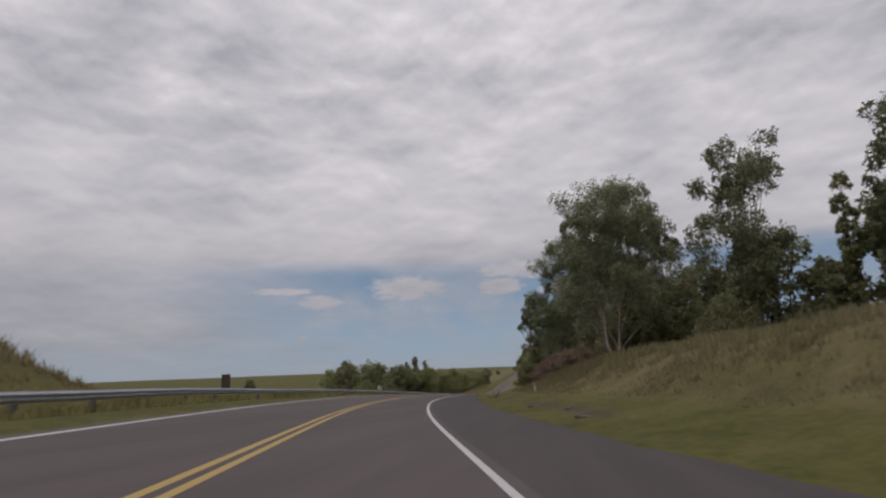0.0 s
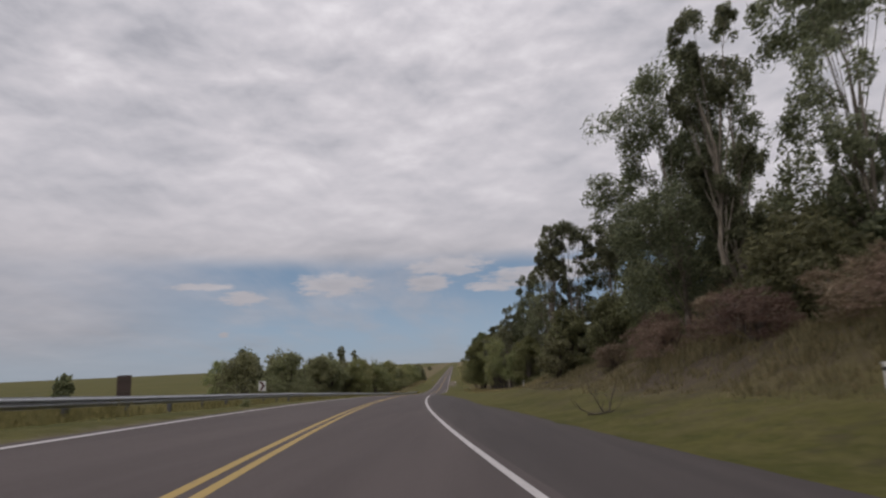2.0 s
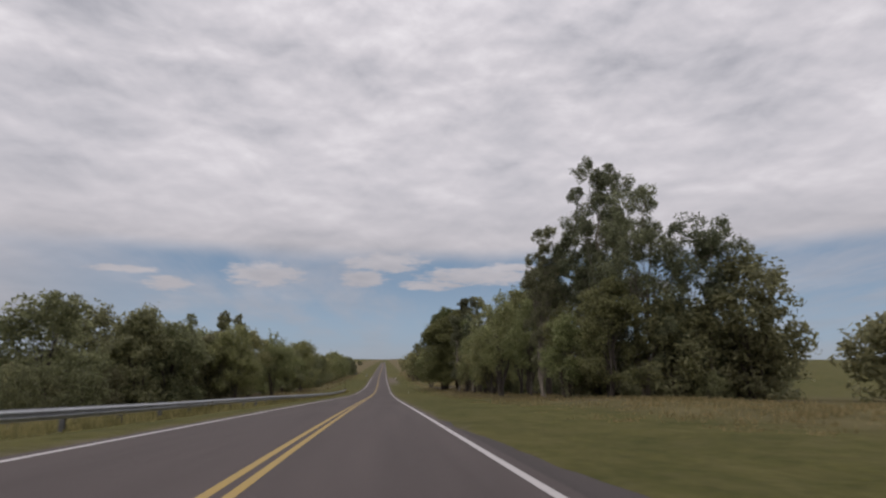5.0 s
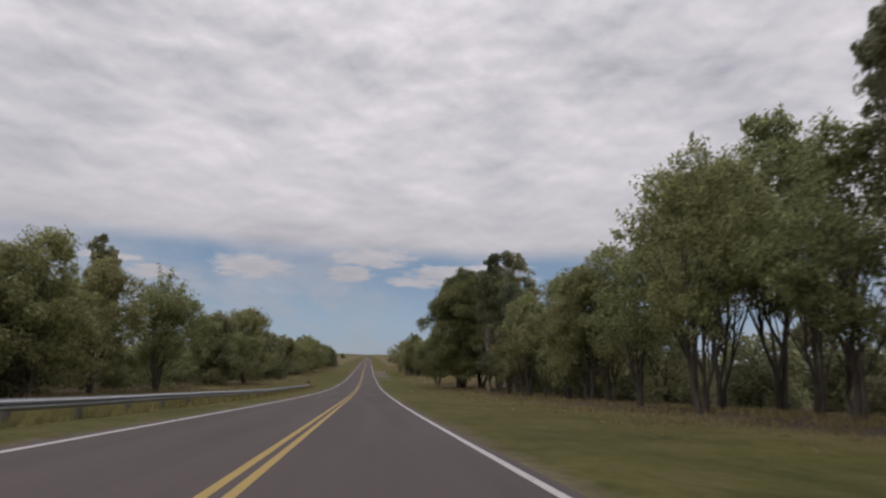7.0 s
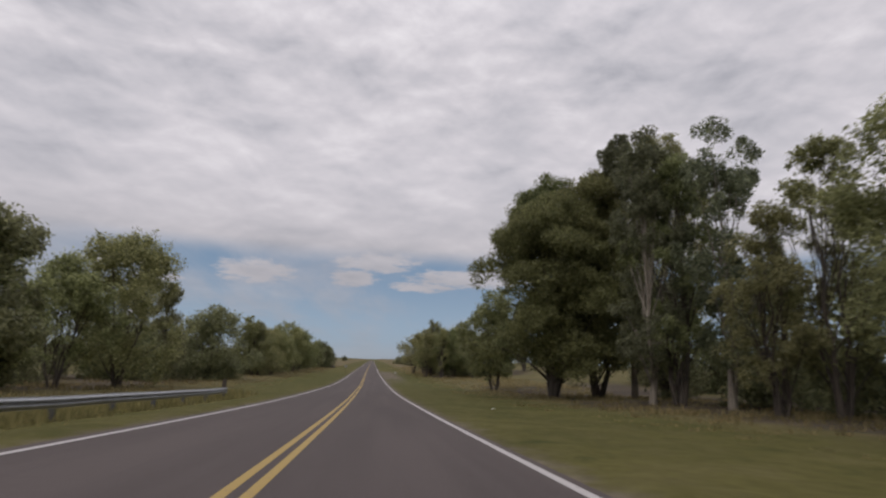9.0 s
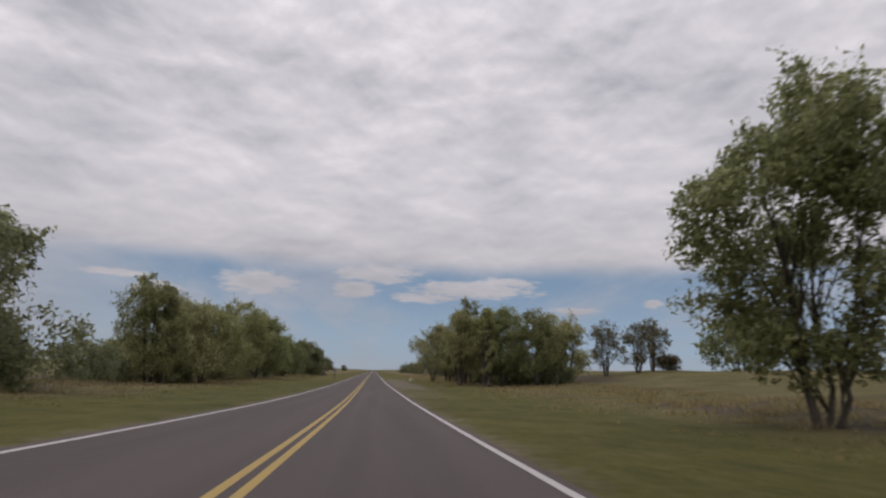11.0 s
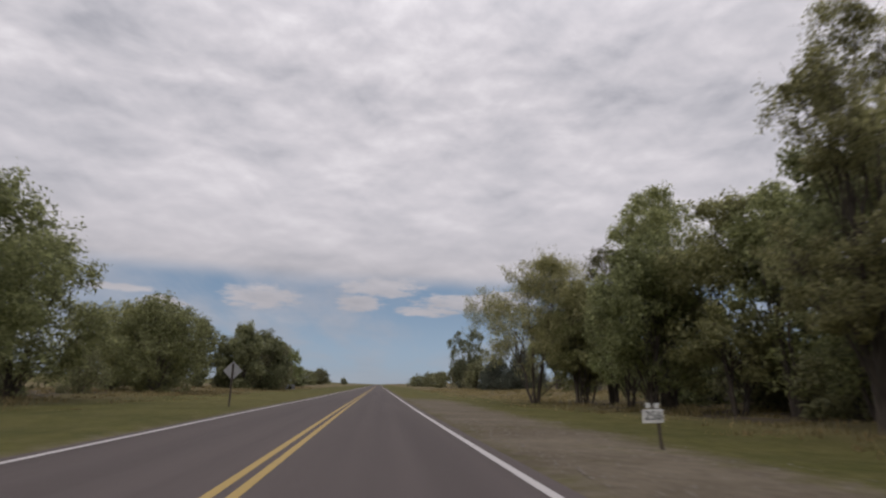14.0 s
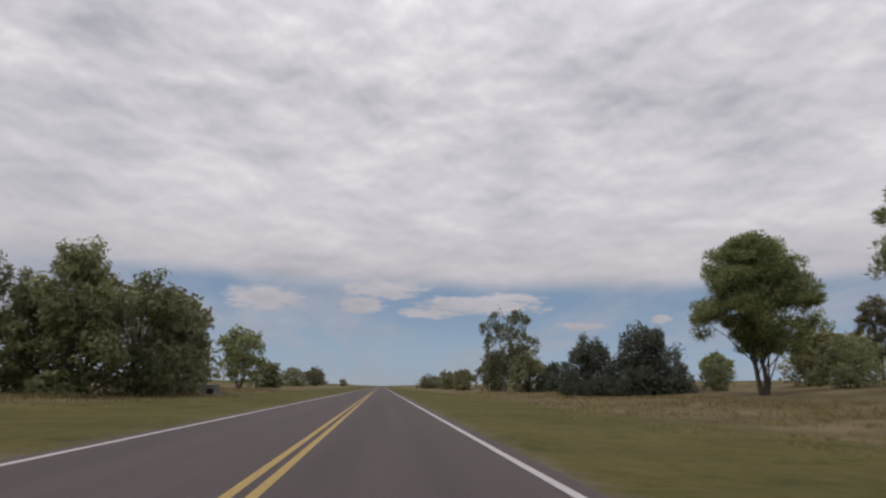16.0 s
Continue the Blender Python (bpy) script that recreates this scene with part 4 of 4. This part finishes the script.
def guard_rail():
    rail = new("guard_rail")
    rail.matrix_world = Matrix.Translation(spot(120, RAIL_U))
    inv = rail.matrix_world.inverted()
    tagged(rail, "galvanised steel guard rail on grey steel posts along the verge", "guardrail")
    # ribbed beam section: out towards the road, height
    rib = [(0.0, 0.0), (0.005, 0.03), (0.075, 0.075), (0.078, 0.105), (0.0, 0.145), (0.0, 0.17), (0.078, 0.21), (0.075, 0.24), (0.005, 0.285), (0.0, 0.315)]
    loop = rib + [(o - 0.006, h) for o, h in reversed(rib)]
    k = len(loop)
    y = -42.0
    foot = []
    for f in (0, 1):
        z = 0.86 * f
        foot += [(-0.07, -0.06, z), (0.07, -0.06, z), (0.07, -0.045, z), (0.008, -0.045, z), (0.008, 0.045, z), (0.07, 0.045, z),
                 (0.07, 0.06, z), (-0.07, 0.06, z), (-0.07, 0.045, z), (-0.008, 0.045, z), (-0.008, -0.045, z), (-0.07, -0.045, z)]
    faces = [tuple(range(11, -1, -1)), tuple(range(12, 24))] + [(i, (i + 1) % 12, 12 + (i + 1) % 12, 12 + i) for i in range(12)]
    post_mesh = mesh_of("rail_post", foot, faces, GREY_STEEL)
    while y < 285:
        n = 3
        V, Fc = [], []
        for j in range(n):
            yy = y + POST_GAP * j
            a = float(road_turn(yy))
            s = spot(yy, RAIL_U)
            for o, h in loop:
                V.append(inv @ (s + Vector((math.cos(a) * (0.07 + o), -math.sin(a) * (0.07 + o), 0.36 + h))))
        for j in range(n - 1):
            for i in range(k):
                Fc.append((j * k + i, j * k + (i + 1) % k, (j + 1) * k + (i + 1) % k, (j + 1) * k + i))
        part("beam", mesh_of("rail_beam", V, Fc, GALVANISED), rail, "dull galvanised corrugated steel beam")
        for j in range(n - 1):
            yy = y + POST_GAP * j
            p = part("post", post_mesh, rail)
            s = spot(yy, RAIL_U - 0.02)
            p.matrix_local = inv @ (Matrix.Translation(s - Vector((0, 0, 0.18))) @ Matrix.Rotation(-float(road_turn(yy)), 4, "Z"))
        y += 2 * POST_GAP
    # flat end wing and a dark marker board on the last post
    s = spot(y, RAIL_U)
    V = [inv @ (s + Vector((x, yy, z))) for yy in (-0.05, 0.35) for x, z in ((0.07, 0.36), (0.10, 0.36), (0.10, 0.675), (0.07, 0.675))]
    part("end_wing", mesh_of("rail_end_wing", V, [(0, 1, 2, 3), (7, 6, 5, 4), (0, 4, 5, 1), (1, 5, 6, 2), (2, 6, 7, 3), (3, 7, 4, 0)], GALVANISED), rail)
    p = part("post", post_mesh, rail)
    p.matrix_local = inv @ Matrix.Translation(s - Vector((0.02, 0, 0.18)))
    V = [inv @ (s + Vector((x, yy, z))) for yy in (-0.09, -0.07) for x, z in ((-0.12, 0.62), (0.12, 0.62), (0.12, 1.12), (-0.12, 1.12))]
    part("end_marker", mesh_of("rail_end_marker", V, [(0, 1, 2, 3), (7, 6, 5, 4), (0, 4, 5, 1), (1, 5, 6, 2), (2, 6, 7, 3), (3, 7, 4, 0)], POST_WOOD), rail, "dark upright marker plate on the last post")
    return y


guard_rail()


def box_mesh(name, sx, sy, sz, material, z0=0.0, bevel=0.01):
    bm = bmesh.new()
    bmesh.ops.create_cube(bm, size=1.0)
    for v in bm.verts:
        v.co = Vector((v.co.x * sx, v.co.y * sy, (v.co.z + 0.5) * sz + z0))
    bmesh.ops.bevel(bm, geom=list(bm.edges), offset=min(bevel, sx * 0.3, sy * 0.3), segments=1, affect="EDGES")
    me = bpy.data.meshes.new(name)
    bm.to_mesh(me)
    bm.free()
    me.materials.append(material)
    return me


def plate_mesh(name, pts, y0, y1, material):
    """A flat plate from an outline in x and z."""
    n = len(pts)
    V = [(x, y0, z) for x, z in pts] + [(x, y1, z) for x, z in pts]
    Fc = [tuple(range(n)), tuple(range(2 * n - 1, n - 1, -1))] + [(i, i + n, (i + 1) % n + n, (i + 1) % n) for i in range(n)]
    return mesh_of(name, V, Fc, material)


def stand_at(name, y, u, label, category, turn=0.0):
    ob = new(name)
    ob.matrix_world = Matrix.Translation(spot(y, u)) @ Matrix.Rotation(-float(road_turn(y)) + turn, 4, "Z")
    return tagged(ob, label, category)


def chevron_sign(y, u):
    s = stand_at("chevron_sign", y, u, "white bend marker sign with a dark red chevron on a post", "road sign")
    part("post", box_mesh("chevron_post", 0.08, 0.07, 1.8, POST_WOOD, -0.3), s)
    panel = part("panel", plate_mesh("chevron_panel", [(-0.26, 0.84), (0.26, 0.84), (0.26, 1.54), (-0.26, 1.54)], -0.045, -0.065, SIGN_WHITE), s, "white rectangular panel")
    part("chevron", plate_mesh("chevron_mark", [(-0.21, 0.88), (-0.02, 0.88), (0.20, 1.19), (-0.02, 1.50), (-0.21, 1.50), (0.01, 1.19)], -0.066, -0.071, SIGN_RED), panel, "dark red chevron arrow")


def chevron_back(y, u):
    s = stand_at("chevron_sign", y, u, "rusty brown back of a bend marker sign behind the guard rail", "road sign")
    part("post", box_mesh("chevron_back_post", 0.08, 0.07, 1.5, POST_WOOD, -0.3), s)
    panel = part("panel", plate_mesh("chevron_back_panel", [(-0.27, 0.62), (0.27, 0.62), (0.27, 1.46), (-0.27, 1.46)], -0.05, -0.07, RUST), s, "rusty brown sheet metal panel")
    for z in (0.8, 1.25):
        part("strap", box_mesh("chevron_strap", 0.5, 0.02, 0.05, POST_WOOD, z, 0.004), panel).location.y = -0.08


def diamond_sign(y, u):
    s = stand_at("warning_sign", y, u, "diamond road sign seen from its grey back on a dark post", "road sign")
    part("post", box_mesh("sign_post", 0.08, 0.07, 2.35, POST_WOOD, -0.3), s, "dark square wooden post")
    k = 0.46
    plate = part("plate", plate_mesh("sign_plate", [(0, 1.70 - k), (k, 1.70), (0, 1.70 + k), (-k, 1.70)], 0.045, 0.06, SIGN_BACK), s, "bare grey metal back of a diamond plate")
    for z in (1.45, 1.9):
        part("bolt", box_mesh("sign_bolt", 0.03, 0.02, 0.03, GREY_STEEL, z), plate).location.y = -0.045


def text_mesh(name, body, size, material):
    cu = bpy.data.curves.new(name, "FONT")
    cu.body, cu.size, cu.extrude, cu.align_x, cu.align_y = body, size, 0.002, "CENTER", "CENTER"
    ob = bpy.data.objects.new(name, cu)
    scene.collection.objects.link(ob)
    me = bpy.data.meshes.new_from_object(ob.evaluated_get(bpy.context.evaluated_depsgraph_get()))
    bpy.data.objects.remove(ob)
    me.materials.clear()
    me.materials.append(material)
    me.transform(Matrix.Rotation(radians(90), 4, "X"))
    return me


def kilometre_sign(y, u):
    s = stand_at("kilometre_sign", y, u, "small white kilometre board with black numerals on a leaning post", "road sign")
    p = part("post", box_mesh("kilometre_post", 0.06, 0.05, 1.1, POST_WOOD, -0.25), s)
    p.matrix_local = Matrix.Translation((0.19, 0, 0)) @ Matrix.Rotation(radians(-5), 4, "Y")
    board = part("board", plate_mesh("kilometre_board", [(-0.23, 0.54), (0.23, 0.56), (0.23, 0.84), (-0.23, 0.82)], -0.04, -0.055, SIGN_WHITE), s, "white painted board")
    t = part("numerals", text_mesh("kilometre_numerals", "256", 0.26, SIGN_BLACK), board, "black numerals")
    t.location = (0.01, -0.058, 0.69)
    for x, w in ((-0.10, 0.055), (0.09, 0.055)):
        part("tab", plate_mesh("kilometre_tab", [(x - w, 0.85), (x + w, 0.85), (x + w, 0.96), (x - w, 0.96)], -0.04, -0.052, SIGN_WHITE), s, "small white plate on top")


def marker_post(y, u):
    s = stand_at("marker_post", y, u, "short white marker post standing in dry grass", "post")
    part("shaft", box_mesh("marker_shaft", 0.11, 0.09, 1.1, SIGN_WHITE, -0.25, 0.02), s)
    part("band", box_mesh("marker_band", 0.116, 0.096, 0.10, SIGN_BLACK, 0.62, 0.002), s, "dark band")


chevron_back(37.0, -8.8)
chevron_back(79.0, -8.5)
chevron_sign(100.3, -8.5)
diamond_sign(419.2, -5.5)
kilometre_sign(401, 7.4)
marker_post(69, 14.6)
marker_post(130.5, 15.3)


def fallen_branch(y, u):
    """A dead branch lying with its forks in the air."""
    r = random.Random(8)
    V, Fc = [], []

    def limb(p, d, length, girth, depth):
        pts = [p]
        for i in range(4):
            d = (d + Vector((r.uniform(-0.3, 0.3), r.uniform(-0.3, 0.3), r.uniform(-0.12, 0.3)))).normalized()
            pts.append(pts[-1] + d * length / 4)
        tube(V, Fc, pts, [girth * (1 - 0.17 * i) for i in range(5)], 6)
        if depth:
            for k in (2, 3, 4):
                q = (d + Vector((r.uniform(-0.9, 0.9), r.uniform(-0.7, 0.7), r.uniform(0.0, 0.9)))).normalized()
                limb(pts[k], q, length * 0.6, girth * 0.55, depth - 1)

    limb(Vector((-0.9, 0, 0.05)), Vector((1, 0.1, 0.05)), 1.6, 0.06, 2)
    limb(Vector((0.2, 0, 0.08)), Vector((-0.4, 0.1, 1)), 1.3, 0.05, 2)
    limb(Vector((0.5, 0.1, 0.05)), Vector((0.6, -0.1, 0.9)), 1.1, 0.05, 2)
    limb(Vector((-0.5, 0, 0.05)), Vector((-1, 0.3, 0.25)), 1.2, 0.04, 1)
    ob = new("fallen_branch", mesh_of("fallen_branch", V, Fc, DARK_BARK, True))
    ob.matrix_world = Matrix.Translation(spot(y, u)) @ Matrix.Scale(0.62, 4)
    tagged(ob, "dead dark branch with bare forks lying on the verge", "branch")


fallen_branch(78.9, 10.3)


def clod(name, y, u, length, material, label, category, seed, high=0.3):
    """A small irregular lump lying on the ground."""
    r = random.Random(seed)
    bm = bmesh.new()
    bmesh.ops.create_icosphere(bm, subdivisions=3, radius=0.5)
    for v in bm.verts:
        n = math.sin(7 * v.co.x + seed) * math.cos(6 * v.co.y) + 0.6 * math.sin(13 * v.co.z + 5 * v.co.x) + r.uniform(-0.35, 0.35)
        v.co = Vector((v.co.x * length, v.co.y * length * 0.4, v.co.z * length * high)) * (1 + 0.16 * n)
    me = bpy.data.meshes.new(name)
    bm.to_mesh(me)
    bm.free()
    me.materials.append(material)
    ob = new(name, me)
    ob.matrix_world = Matrix.Translation(spot(y, u) + Vector((0, 0, length * high * 0.25))) @ Matrix.Rotation(r.uniform(-0.4, 0.4), 4, "Z")
    tagged(ob, label, category)


clod("earth_clod", 25.7, 10.3, 0.85, DARK_BARK, "dark lump of earth and roots on the grass verge", "clod", 3, 0.2)
clod("earth_clod", 38.4, 10.4, 0.75, DARK_BARK, "dark lump of earth and roots on the grass verge", "clod", 5, 0.22)
clod("earth_clod", 31.0, 11.0, 0.5, DARK_BARK, "small dark lump of earth on the grass verge", "clod", 6)
clod("paper_scrap", 281.6, 7.8, 0.26, SIGN_WHITE, "crumpled white scrap of paper lying on grass", "litter", 9, 0.22)
clod("stone", 392.0, 7.2, 0.26, STONE, "small pale stone on the gravel shoulder", "stone", 11, 0.5)
clod("stone", 394.5, 8.2, 0.30, STONE, "small pale stone on the gravel shoulder", "stone", 12, 0.45)
clod("stone", 386.0, 6.4, 0.20, STONE, "small pale stone on the gravel shoulder", "stone", 13, 0.5)
plant("shrub", 83.0, -4.9, 0.45, 0.55, label="small brown-green grass tuft beside the road edge")


def culvert(y, u):
    s = stand_at("culvert_headwall", y, u, "low pale concrete culvert headwall with a dark opening", "culvert", radians(8))
    part("wall", plate_mesh("culvert_wall", [(-0.95, -0.3), (-0.32, -0.3), (-0.32, 0.45), (0.32, 0.45), (0.32, -0.3), (0.95, -0.3), (0.80, 0.72), (-0.80, 0.72)], -0.12, 0.12, SIGN_BACK), s)
    # solid black block behind the opening, painted as the shade inside it
    part("mouth_shade", box_mesh("culvert_mouth_shade", 0.64, 1.2, 0.75, SIGN_BLACK, -0.3), s, "black block painted as the shade inside the opening").location.y = 0.75
    part("coping", box_mesh("culvert_coping", 1.8, 0.36, 0.09, SIGN_BACK, 0.72), s)


culvert(503, -14.4)


def fence_post(y, u):
    ob = new("fence_post", box_mesh("fence_post", 0.14, 0.12, 1.9, POST_WOOD, -0.3, 0.03))
    ob.matrix_world = Matrix.Translation(spot(y, u)) @ Matrix.Rotation(radians(3), 4, "Y")
    tagged(ob, "dark weathered wooden fence post in long grass", "fence post")


fence_post(372, 22)


# ---- long grass, past counting ----
def grass(name, count, y0, y1, u0, u1, h0, h1, dark, light, seed, label):
    """Tufts of thin blades, denser away from the road, in soft patches."""
    r = np.random.RandomState(seed)
    tufts = count // 16
    ys, q = r.uniform(y0, y1, tufts), r.uniform(0, 1, tufts) ** 0.7
    us = u0 + (u1 - u0) * q
    patch = rough_field(us * 2, ys, 17, seed)
    keep = patch + r.normal(0, 0.35, tufts) > -0.35
    ys, us, q, patch = [np.repeat(v[keep], 16) for v in (ys, us, q, patch)]
    size = np.repeat(r.uniform(0.12, 0.5, len(ys) // 16), 16)
    ys, us = ys + r.normal(0, 1, len(ys)) * size, us + r.normal(0, 1, len(us)) * size
    n = len(ys)
    a = road_turn(ys)
    x, y, z = road_x(ys) + us * np.cos(a), ys - us * np.sin(a), land(ys, us)
    h = r.uniform(h0, h1, n) * (0.8 + 0.5 * patch) * (0.35 + 0.65 * step(q, 0.0, 0.35))
    t = r.uniform(0, 6.28, n)
    w = 0.02 + 0.03 * r.uniform(0, 1, n)
    P = np.stack([x, y, z - 0.02], 1)
    side = np.stack([np.cos(t) * w, np.sin(t) * w, np.zeros(n)], 1)
    tip = np.stack([r.normal(0, 0.3, n) * h, r.normal(0, 0.3, n) * h, np.maximum(h, 0.05)], 1)
    V = np.stack([P - side, P + side, P + tip], 1).reshape(-1, 3)
    me = bpy.data.meshes.new(name)
    me.vertices.add(3 * n)
    me.vertices.foreach_set("co", V.astype(np.float32).ravel())
    me.loops.add(3 * n)
    me.loops.foreach_set("vertex_index", np.arange(3 * n, dtype=np.int32))
    me.polygons.add(n)
    me.polygons.foreach_set("loop_start", np.arange(0, 3 * n, 3, dtype=np.int32))
    me.materials.append(leaf_material(name + "_blades", dark, light, 0.6))
    me.update(calc_edges=True)
    me.validate()
    tagged(new(name, me), label, "grass", kind="stuff")


grass("bank_grass", 150000, -10, 150, 13.6, 32, 0.4, 1.05, (0.088, 0.083, 0.042), (0.192, 0.172, 0.090), 21, "long dry grass on the cut bank")
grass("verge_grass_right", 110000, 128, 560, 10.0, 30, 0.12, 0.45, (0.09, 0.082, 0.034), (0.22, 0.185, 0.090), 22, "long grass at the foot of the trees")
grass("verge_grass_left", 110000, -40, 560, -10.0, -30, 0.12, 0.45, (0.09, 0.082, 0.034), (0.22, 0.185, 0.090), 23, "long grass beyond the mown verge")
grass("rail_grass", 80000, -40, 292, -6.5, -8.8, 0.3, 0.62, (0.10, 0.095, 0.038), (0.22, 0.195, 0.085), 26, "unmown grass under the guard rail")
grass("heap_grass", 26000, 8, 46, -11.0, -30.0, 0.3, 1.0, (0.085, 0.075, 0.036), (0.20, 0.165, 0.085), 27, "tall dry weeds on the grassy spoil heap")


def gravel(count, seed):
    """Loose chippings strewn over the bare shoulder, thinning towards the grass."""
    r = np.random.RandomState(seed)
    ys, us = r.uniform(368, 450, count), 4.3 + 4.6 * r.uniform(0, 1, count) ** 1.4
    a = road_turn(ys)
    foot = np.stack([road_x(ys) + us * np.cos(a), ys - us * np.sin(a), land(ys, us)], 1)
    V, Fc = [], []
    for at in foot:
        size = 0.012 + 0.035 * r.uniform(0, 1) ** 4
        turn, k = r.uniform(0, 6.28), len(V)
        for i in range(4):
            d = size * r.uniform(0.7, 1.4)
            V.append((at[0] + math.cos(turn + i * 1.571) * d, at[1] + math.sin(turn + i * 1.571) * d, at[2] - 0.1 * size))
        V.append((at[0], at[1], at[2] + size * r.uniform(0.5, 0.9)))
        Fc += [(k + i, k + (i + 1) % 4, k + 4) for i in range(4)]
    tagged(new("gravel", mesh_of("gravel", V, Fc, CHIPPINGS)), "loose pale chippings on the bare earth shoulder", "gravel", kind="stuff")


gravel(5000, 41)
